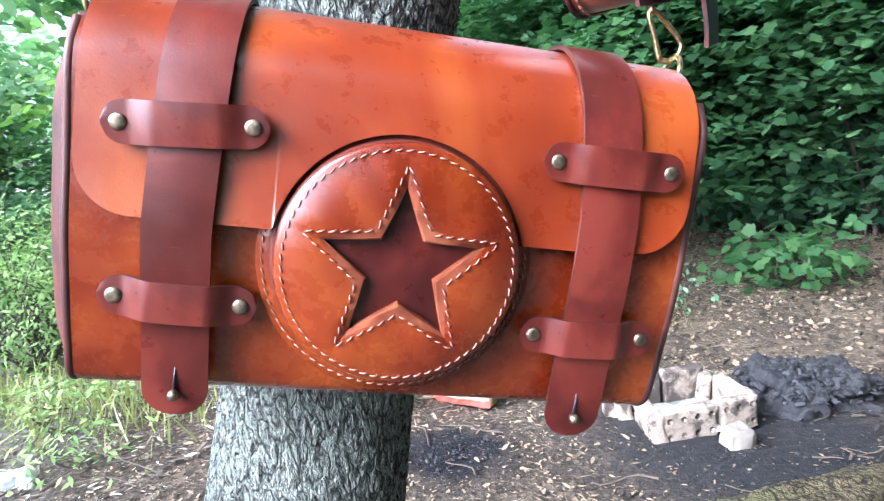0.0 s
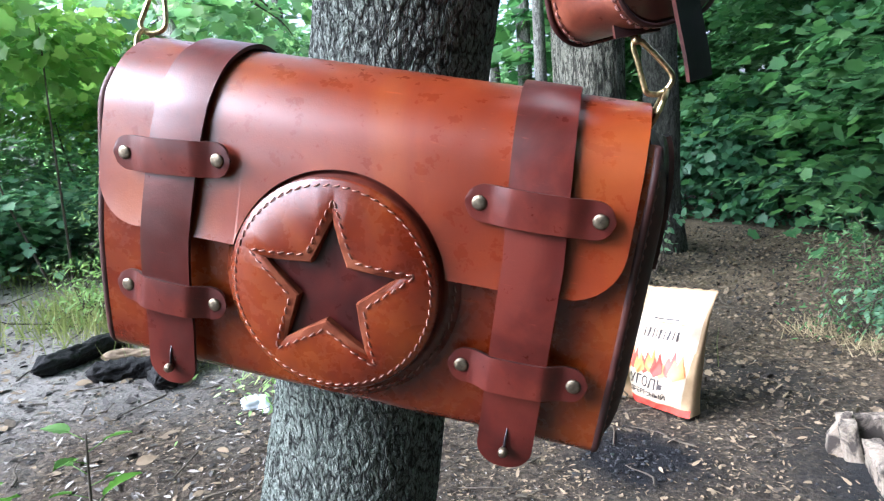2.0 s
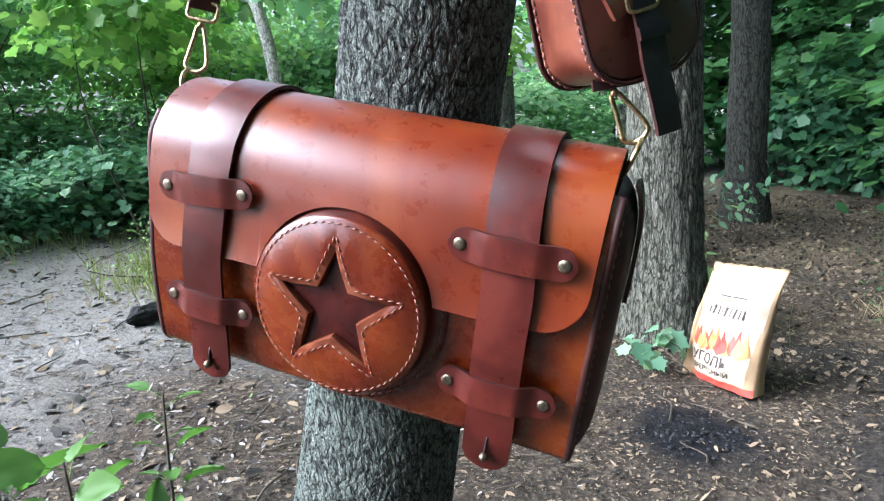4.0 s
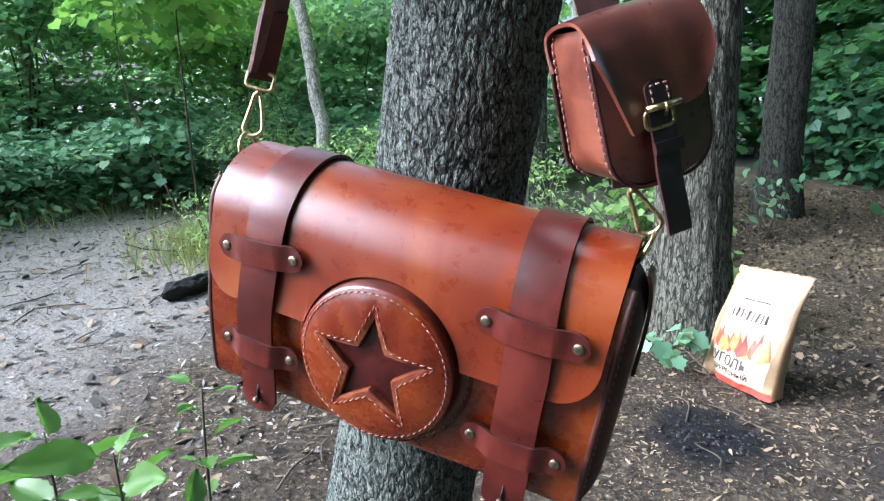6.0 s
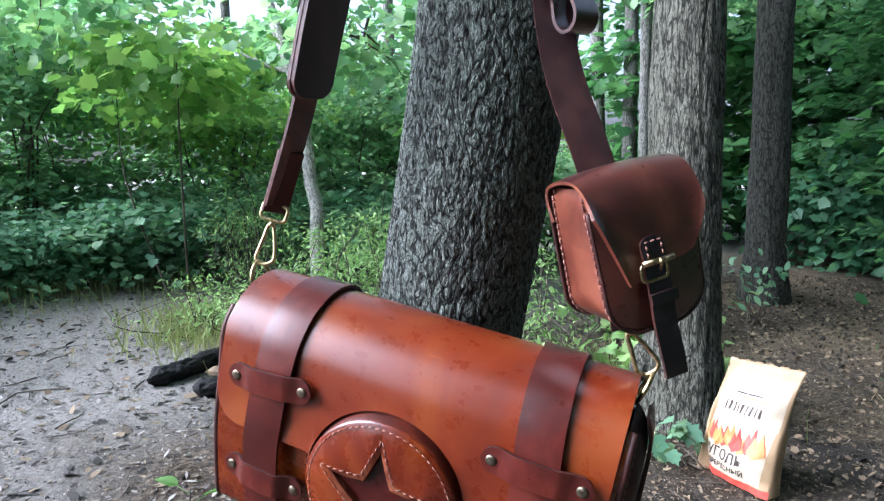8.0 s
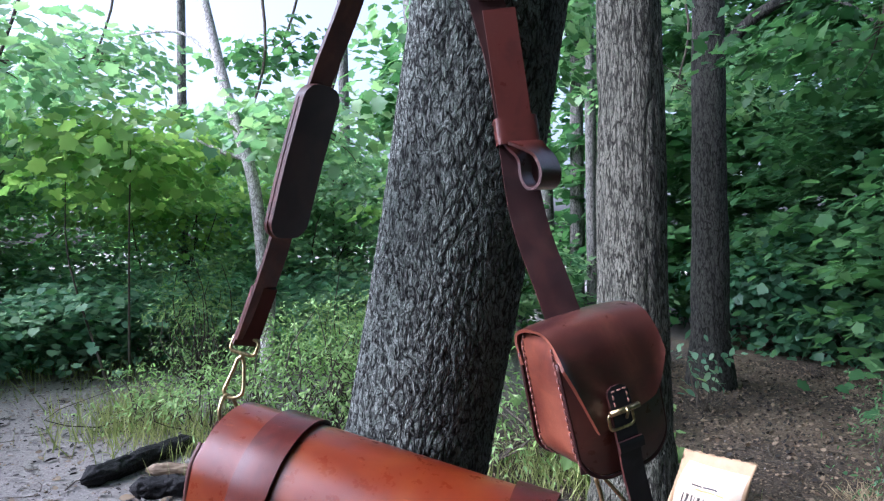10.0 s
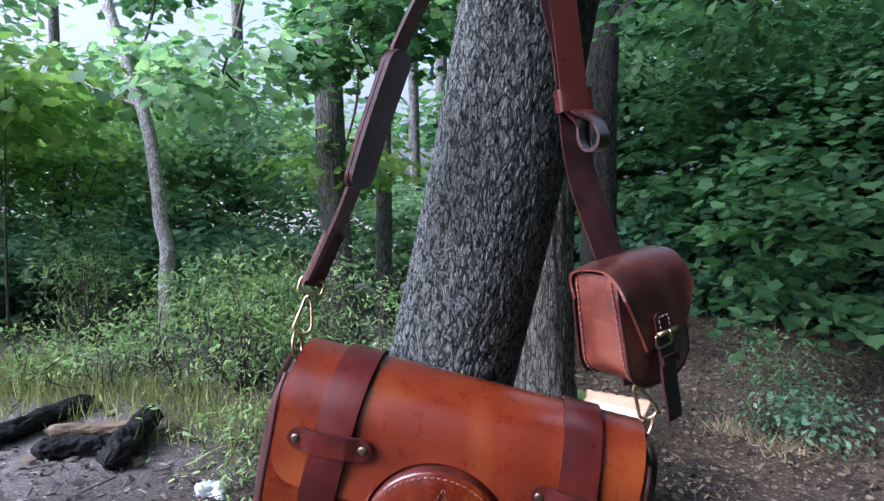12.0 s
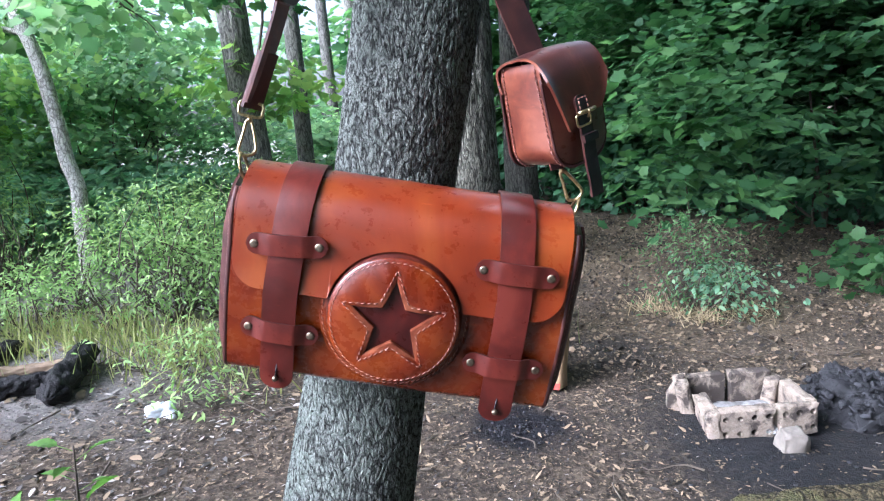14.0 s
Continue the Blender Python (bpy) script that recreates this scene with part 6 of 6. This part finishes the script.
def fire_place():
    x0, y0 = 0.603, 2.728
    m = pose(x0, y0, float(gz(0.80, 2.95)) - 0.004, 0, 0, 20.5)
    p = thing("fire_pit", m, label="square fire pit of sooty hollow bricks with pale ash", category="fire pit")
    rows = ((0.155, 0.0, 0, 0.25, 4, 0, 2), (0.388, 0.006, 4, 0.185, 3, -0.004, -4), (0.005, 0.105, -98, 0.22, 3, 0, 7), (-0.02, 0.30, -104, 0.14, 2, 0.004, 10),
            (0.10, 0.315, 3, 0.23, 0, 0, -4), (0.33, 0.325, -2, 0.20, 0, 0, 3), (0.50, 0.17, 86, 0.25, 4, 0, -3))
    for k, (x, y, turn, length, holes, lift, tip) in enumerate(rows):
        b = part("brick", brick_mesh("brick", length, holes, k), BRICK_BLACK if k in (4, 5) else BRICK, p, smooth=False)
        b.matrix_local = pose(x, y, lift, tip, 0, turn) @ Matrix.Diagonal((1, 1, 1.22 if y > 0.25 else 1.0, 1))
    b = part("brick", brick_mesh("brick", 0.11, 1, 9), BRICK, p, smooth=False)
    b.matrix_local = pose(0.44, 0.30, 0.0, 8, 6, 50)
    # a broken brick that stands on end at the corner
    bm = bmesh.new()
    low = [bm.verts.new(q) for q in ((-0.045, -0.03, 0), (0.045, -0.034, 0), (0.05, 0.034, 0), (-0.04, 0.03, 0))]
    mid = [bm.verts.new(q) for q in ((-0.040, -0.028, 0.09), (0.044, -0.03, 0.10), (0.046, 0.03, 0.11), (-0.036, 0.028, 0.10))]
    top = [bm.verts.new(q) for q in ((0.006, -0.020, 0.185), (0.038, -0.022, 0.205), (0.036, 0.020, 0.195), (0.010, 0.018, 0.18))]
    for ring, nxt in ((low, mid), (mid, top)):
        for i in range(4):
            bm.faces.new((ring[i], ring[(i + 1) % 4], nxt[(i + 1) % 4], nxt[i]))
    bm.faces.new(top)
    bmesh.ops.bevel(bm, geom=bm.edges[:], offset=0.004, segments=2, affect="EDGES")
    b = part("broken_brick", bm, BRICK, p, smooth=False)
    b.matrix_local = pose(-0.035, 0.315, 0.0, 0, 0, -8)
    v, f = lump_arrays(0.23, 0.15, 0.035, 0.6, 4.0, 60, 24)
    part("ash", mesh_of("ash", v + np.array([0.24, 0.17, 0.012]), f), ASH, p, "pale grey ash")
    v, f = lump_arrays(0.056, 0.045, 0.060, 0.22, 8.0, power=0.5)
    st = part("stone", mesh_of("stone", v, f), STONE)
    st.matrix_world = pose(0.912, 2.735, float(gz(0.912, 2.735)) + 0.022, 4, 3, 20)
    tagged(st, "pale grey rock in front of the fire pit", "stone")
    v, f = lump_arrays(0.27, 0.24, 0.085, 0.45, 2.0, 120, 60)
    for i, q in enumerate(v):
        v[i, 2] += 0.030 * noise.fractal(Vector(q * 26.0), 0.8, 2.0, 5)
    h = part("charcoal_mound", mesh_of("charcoal_mound", v, f), ASHY)
    h.matrix_world = pose(1.36, 3.30, float(gz(1.36, 3.30)) + 0.03, 0, 0, 20) @ Matrix.Diagonal((1.1, 1.1, 1.25, 1))
    tagged(h, "black mound of charcoal and ash behind the fire pit", "mound")
    # lumps on the mound, crumbs on the burnt ground
    g = np.random.default_rng(12)
    coal, crumbs = [], []
    for k in range(420):
        a, r = g.uniform(0, 6.28), 0.30 * math.sqrt(g.random())
        x, y = 1.36 + 1.05 * r * math.cos(a), 3.30 + 0.95 * r * math.sin(a)
        s = g.uniform(0.007, 0.020)
        lv, lf = lump_arrays(s, s * g.uniform(0.4, 0.9), s * 0.7, 1.1, 40.0 + k, 7, 5, 0.7)
        q = np.array(pose(0, 0, 0, g.uniform(-40, 40), g.uniform(-40, 40), g.uniform(0, 360)).to_3x3())
        top = 0.030 + 0.105 * math.sqrt(max(0.0, 1 - (r / 0.31) ** 2))
        coal.append((lv @ q.T + np.array([x, y, float(gz(x, y)) + top]), lf))
    for k in range(620):
        cx, cy, sd = ((0.95, 2.72, 0.40), (-0.20, 2.60, 0.13), (1.30, 3.0, 0.35))[k % 3]
        x, y = g.normal(cx, sd), g.normal(cy, sd * 0.8)
        if 0.42 < x < 1.18 and 2.72 < y < 3.25:
            continue
        s = g.uniform(0.003, 0.009)
        lv, lf = lump_arrays(s, s * 0.8, s * 0.7, 0.5, 400.0 + k, 6, 4, 0.7)
        crumbs.append((lv + np.array([x, y, float(gz(x, y)) + s * 0.2]), lf))
    tagged(part("charcoal_lumps", mesh_of("charcoal_lumps", *join_arrays(coal)), COAL, smooth=False), "broken black charcoal lumps on the mound", "charcoal", kind="stuff")
    tagged(part("charcoal_crumbs", mesh_of("charcoal_crumbs", *join_arrays(crumbs)), COAL, smooth=False), "charcoal crumbs on the burnt ground", "charcoal", kind="stuff")


fire_place()


def log(name, a, b, r, mat, label, seed, taper=0.85, lift=(0.0, 0.0), parts=(), category="log"):
    """A lying log with rough sides and broken ends."""
    a = np.array([a[0], a[1], float(gz(*a)) + r * 0.75 + lift[0]])
    b = np.array([b[0], b[1], float(gz(*b)) + r * 0.75 + lift[1]])
    n, ns = 90, 40
    t = (b - a) / np.linalg.norm(b - a)
    u = np.cross(t, [0, 0, 1.0])
    u /= np.linalg.norm(u)
    w = np.cross(u, t)
    P = []
    for i in range(n):
        k = i / (n - 1)
        c = a + (b - a) * k
        rr = r * (1 + (taper - 1) * k) * (min(1.0, 0.25 + 8 * min(k, 1 - k)))
        row = []
        for j in range(ns):
            q = 2 * math.pi * j / ns
            s = Vector((math.cos(q) * 2, math.sin(q) * 2, k * 7 + seed))
            cut = abs(noise.noise(Vector((math.cos(q) * 4.5, math.sin(q) * 4.5, k * 2.2 + seed * 2))))
            e = rr * (1 + 0.30 * noise.fractal(s, 1.0, 2.0, 5) + 0.05 * math.sin(3 * q + seed) - 0.16 * max(0.0, 1 - cut / 0.09))
            k2 = k + 0.035 * noise.noise(Vector((math.cos(q) * 2.4, math.sin(q) * 2.4, seed))) * (abs(k - 0.5) * 2) ** 8
            c = a + (b - a) * k2
            row.append(c + u * math.cos(q) * e + w * math.sin(q) * e)
        P.append(row)
    P = np.array(P)
    i, j = np.meshgrid(np.arange(n - 1), np.arange(ns), indexing="ij")
    i, j = i.ravel(), j.ravel()
    l = (j + 1) % ns
    f = np.stack([i * ns + j, (i + 1) * ns + j, (i + 1) * ns + l, i * ns + l], 1)
    v = P.reshape(-1, 3)
    v, f = join_arrays([(v, f)])
    ends = np.concatenate([v, a[None], b[None]])
    j = np.arange(ns)
    l = (j + 1) % ns
    f = np.concatenate([f, np.stack([j, l, np.full(ns, n * ns), np.full(ns, n * ns)], 1), np.stack([(n - 1) * ns + l, (n - 1) * ns + j, np.full(ns, n * ns + 1), np.full(ns, n * ns + 1)], 1)])
    ob = part(name, clean_mesh(name, ends, f), mat)
    return tagged(ob, label, category)


log("charred_log", (-3.14, 1.90), (-3.34, 2.72), 0.060, CHAR, "burnt black log lying on the path", 1.0, 0.9)
log("charred_log", (-2.86, 2.02), (-2.56, 2.36), 0.062, CHAR, "burnt black log end beside split wood", 5.0)
log("charred_log", (-2.40, 2.10), (-2.72, 2.66), 0.072, CHAR, "burnt black log propped on another", 9.0, 0.9, (0.0, 0.05))
log("split_log", (-3.12, 2.26), (-2.72, 2.62), 0.036, WOOD, "brown split log among burnt wood", 3.0)
log("fallen_log", (0.56, 1.96), (1.95, 2.62), 0.085, LOG, "mossy brown fallen log near the fire pit", 12.0, 1.05)


def litter_bag():
    """A crumpled piece of white plastic."""
    v, f = lump_arrays(0.065, 0.05, 0.045, 0.9, 21.0, 30, 16)
    ob = part("plastic_scrap", mesh_of("plastic_scrap", v, f), plain("white_plastic", (0.60, 0.66, 0.70), (0.85, 0.88, 0.90), 25.0, 0.35, 0.4, 0.004), smooth=False)
    ob.matrix_world = pose(-1.845, 2.22, float(gz(-1.845, 2.22)) + 0.012, 0, 0, 15)
    tagged(ob, "crumpled white plastic scrap on the soil", "litter")


litter_bag()


# ---------------------------------------------------------------- saplings close to the camera
def sapling(x, y, h, lean, n, size, label, seed, top=()):
    """One thin stem with single broad leaves."""
    g = np.random.default_rng(seed)
    z = float(gz(x, y))
    t = thing("sapling", pose(x, y, z), label=label, category="plant", group="saplings by the path")
    line = smooth_path([(0, 0, -0.02), (lean[0] * 0.3, lean[1] * 0.3, h * 0.4), (lean[0] * 0.6, lean[1] * 0.6, h * 0.75), (lean[0], lean[1], h)], 24)
    v, f = tube(line, np.linspace(0.006, 0.0018, 24), 8)
    part("stem", clean_mesh("stem", v, f), TWIG, t)
    for k in range(n):
        q = 0.45 + 0.55 * (k + 0.5) / n
        p = np.array([np.interp(q, np.linspace(0, 1, 24), line[:, c]) for c in range(3)])
        a = 2.4 * k + g.normal(0, 0.3)
        out = np.array([math.cos(a), math.sin(a), 0.35 + 0.3 * g.random()])
        s = size * (0.45 + 0.75 * g.random() ** 1.3) * (1.0 - 0.25 * q)
        foot = p + out * 0.03
        pv, pf = tube([p, foot], 0.0009, 5)
        us = np.linspace(0, 1, 13)
        curl, roll, twist = g.uniform(0.15, 0.5), g.uniform(0.04, 0.2), g.normal(0, 0.5)
        teeth = g.uniform(0.0, 6.28)
        side = np.cross(out, [0, 0, 1.0])
        side /= np.linalg.norm(side)
        up = np.cross(side, out)
        up /= np.linalg.norm(up)
        side, up = side * math.cos(twist) + up * math.sin(twist), up * math.cos(twist) - side * math.sin(twist)
        P = []
        for u in us:
            w = 0.27 * s * math.sin(math.pi * min(1, u ** 0.75)) ** 0.8 * (1 + 0.07 * math.sin(40 * u + teeth))
            c = foot + out / np.linalg.norm(out) * u * s - up * curl * s * u * u
            P.append([c + side * w * e + up * s * (roll * abs(e) + 0.016 * math.sin(9 * u + 3 * e) + 0.022 * abs(e) * math.sin(34 * u - 7 * abs(e))) for e in (-1, -0.66, -0.33, 0, 0.33, 0.66, 1)])
        lv, lf = np.array(P).reshape(-1, 3), grid_faces(13, 7)
        part("leaf", mesh_of("leaf", *join_arrays([(lv, lf), (pv, pf)])), SAPLING, t)
    return t


sapling(-0.58, 0.60, 0.72, (0.05, -0.02), 11, 0.160, "young plant with broad green leaves beside the path", 3)
sapling(-0.68, 0.52, 0.70, (-0.05, 0.02), 11, 0.165, "young plant with broad green leaves beside the path", 6)
sapling(-0.70, 0.80, 0.71, (0.03, 0.02), 13, 0.075, "thin young plant with small green leaves", 9)
sapling(-0.50, 0.64, 0.62, (0.04, 0.0), 8, 0.095, "young plant with broad green leaves beside the path", 12)


# ---------------------------------------------------------------- litter, twigs, grass
def blade_shape():
    ring = np.array([(-0.02, 0, 0), (0.02, 0, 0), (0.014, 0.5, -0.03), (0.0, 1.0, -0.16), (-0.014, 0.5, -0.03)])
    return ring, np.array([[0, 1, 2], [0, 2, 4], [4, 2, 3]])


SHAPES["blade"] = blade_shape()


def scatter():
    g = np.random.default_rng(31)
    n = 64000
    x = np.concatenate([g.normal(-0.6, 1.6, n // 2), g.uniform(-6.5, 4.0, n // 2)])
    y = np.concatenate([g.normal(2.6, 1.3, n // 2), g.uniform(0.3, 9.0, n // 2)])
    keep = ((x + 0.20) ** 2 + (y - 2.60) ** 2 > 0.05) & ((x - 0.8) ** 2 + (y - 2.95) ** 2 > 0.07) & (y > 0.2) & (((x - 0.95) ** 2 + (y - 2.82) ** 2 > 0.42) | (g.random(len(x)) < 0.2))
    x, y = x[keep], y[keep]
    n = len(x)
    pos = np.stack([x, y, gz(x, y) + 0.003 + 0.005 * g.random(n)], 1)
    nrm = np.array([0, 0, 1.0]) + 0.22 * g.standard_normal((n, 3))
    tip = g.standard_normal((n, 3)) * np.array([1, 1, 0.2])
    size = 0.008 + 0.028 * g.random(n) ** 3.0
    third = n // 3
    # more pale scraps on the trodden path
    m = 12000
    px, py = g.uniform(-6.2, -1.2, m), g.uniform(0.6, 3.6, m)
    scrap = leaves(np.stack([px, py, gz(px, py) + 0.004], 1), np.array([0, 0, 1.0]) + 0.3 * g.standard_normal((m, 3)), g.standard_normal((m, 3)) * np.array([1, 1, 0.2]), 0.010 + 0.055 * g.random(m) ** 3.5, "narrow")
    half = m // 4
    px, py = g.uniform(-6.0, -1.2, half), g.uniform(0.6, 3.6, half)
    mulch = leaves(np.stack([px, py, gz(px, py) + 0.004], 1), np.array([0, 0, 1.0]) + 0.35 * g.standard_normal((half, 3)), g.standard_normal((half, 3)) * np.array([1, 1, 0.2]), 0.014 + 0.07 * g.random(half) ** 3, "oval")
    v, f = join_arrays([leaves(pos[:third], nrm[:third], tip[:third], size[:third] * 0.9, "narrow"), leaves(pos[third:2 * third], nrm[third:2 * third], tip[third:2 * third], size[third:2 * third] * 0.6, "maple")])
    m = 13000
    px, py = g.normal(0.3, 1.1, m), g.normal(2.5, 0.8, m)
    burnt = ((px - 0.95) ** 2 + (py - 2.82) ** 2 < 0.42) | ((px + 0.20) ** 2 + (py - 2.60) ** 2 < 0.07)
    far = ((px - 0.8) ** 2 + (py - 2.95) ** 2 > 0.07) & (py > 0.3) & (~burnt | (g.random(m) < 0.25))
    px, py = px[far], py[far]
    m = len(px)
    straws = leaves(np.stack([px, py, gz(px, py) + 0.003], 1), np.array([0, 0, 1.0]) + 0.4 * g.standard_normal((m, 3)), g.standard_normal((m, 3)) * np.array([1, 1, 0.15]), 0.008 + 0.045 * g.random(m) ** 3, "narrow")
    v, f = join_arrays([(v, f), straws, mulch])
    v[:, 2] = np.maximum(v[:, 2], gz(v[:, 0], v[:, 1]) + 0.001)
    # the deep carpet of old leaves towards the thicket
    m = 26000
    px, py = g.uniform(-2.4, 4.2, m), 3.4 + 6.2 * g.random(m) ** 0.8
    old = leaves(np.stack([px, py, gz(px, py) + 0.004 + 0.012 * g.random(m)], 1), np.array([0, 0, 1.0]) + 0.35 * g.standard_normal((m, 3)), g.standard_normal((m, 3)) * np.array([1, 1, 0.2]), 0.010 + 0.040 * g.random(m) ** 2.6, "oval")
    h = m // 2
    px, py = g.uniform(-2.0, 4.0, h), 3.3 + 6.0 * g.random(h)
    bits = leaves(np.stack([px, py, gz(px, py) + 0.004 + 0.012 * g.random(h)], 1), np.array([0, 0, 1.0]) + 0.5 * g.standard_normal((h, 3)), g.standard_normal((h, 3)) * np.array([1, 1, 0.2]), 0.010 + 0.032 * g.random(h) ** 2, "maple")
    v, f = join_arrays([(v, f), old, bits])
    cv, cf = join_arrays([leaves(pos[2 * third:], nrm[2 * third:], tip[2 * third:], size[2 * third:] * 0.8, "narrow"), scrap])
    tagged(part("wood_chips", mesh_of("wood_chips", cv, cf), CHIPS), "pale wood chips and leaf scraps on the soil", "wood chips", kind="stuff")
    tagged(part("leaf_litter", mesh_of("leaf_litter", v, f), LITTER), "dry brown leaf litter and wood chips", "leaf litter", kind="stuff")
    chunks = []
    for k in range(480):
        x, y = g.uniform(-4.5, 3.0), g.uniform(1.2, 6.0)
        if (x - 0.8) ** 2 + (y - 2.95) ** 2 < 0.2:
            continue
        a, l = g.uniform(0, 6.28), g.uniform(0.06, 0.32)
        pts = [(x + math.cos(a) * l * s + 0.02 * g.normal(), y + math.sin(a) * l * s + 0.02 * g.normal(), float(gz(x, y)) + 0.010 + 0.012 * g.random()) for s in (0, 0.4, 0.7, 1)]
        chunks.append(tube(smooth_path(pts, 8), np.linspace(0.0035, 0.0015, 8) * g.uniform(0.6, 1.5), 6, caps=False))
    v, f = join_arrays(chunks)
    tagged(part("twigs", mesh_of("twigs", v, f), TWIG), "dry twigs scattered on the soil", "twigs", kind="stuff")
    n = 4200
    c = np.array([(-4.0, 2.62), (-3.5, 2.75), (-3.0, 2.95), (-2.5, 2.95), (-1.9, 3.0), (-4.4, 2.95), (-1.3, 3.9), (-1.0, 3.9), (-6.3, 2.6), (-6.2, 3.8), (-6.2, 1.4)])
    straw = np.array([(0.62, 4.62), (0.35, 4.75), (0.95, 4.8)])
    k = g.integers(0, len(c), n)
    xy = c[k] + g.normal(0, 0.24, (n, 2)) * np.where(k >= 8, 1.9, 1.0)[:, None]
    pos = np.stack([xy[:, 0], xy[:, 1], gz(xy[:, 0], xy[:, 1])], 1)
    tip = np.array([0, 0, 1.0]) + 0.35 * g.standard_normal((n, 3))
    v, f = leaves(pos, g.standard_normal((n, 3)) * np.array([1, 1, 0.2]), tip, 0.10 + 0.16 * g.random(n), "blade")
    m = 700
    xy = straw[g.integers(0, 3, m)] + g.normal(0, 0.10, (m, 2))
    dry = leaves(np.stack([xy[:, 0], xy[:, 1], gz(xy[:, 0], xy[:, 1])], 1), g.standard_normal((m, 3)) * np.array([1, 1, 0.2]), np.array([0, 0, 0.6]) + 0.5 * g.standard_normal((m, 3)) * np.array([1, 1, 0.4]), 0.06 + 0.10 * g.random(m), "blade")
    tagged(part("dry_grass", mesh_of("dry_grass", *dry), plain("straw", (0.16, 0.12, 0.06), (0.40, 0.33, 0.19), 20.0, 0.8, 0.2, 0.002, 4.0, 0.8)), "dry straw grass at the foot of a shrub", "grass", kind="stuff")
    tagged(part("grass", mesh_of("grass", v, f), GRASS), "tufts of dry and green grass by the path", "grass", kind="stuff")


scatter()
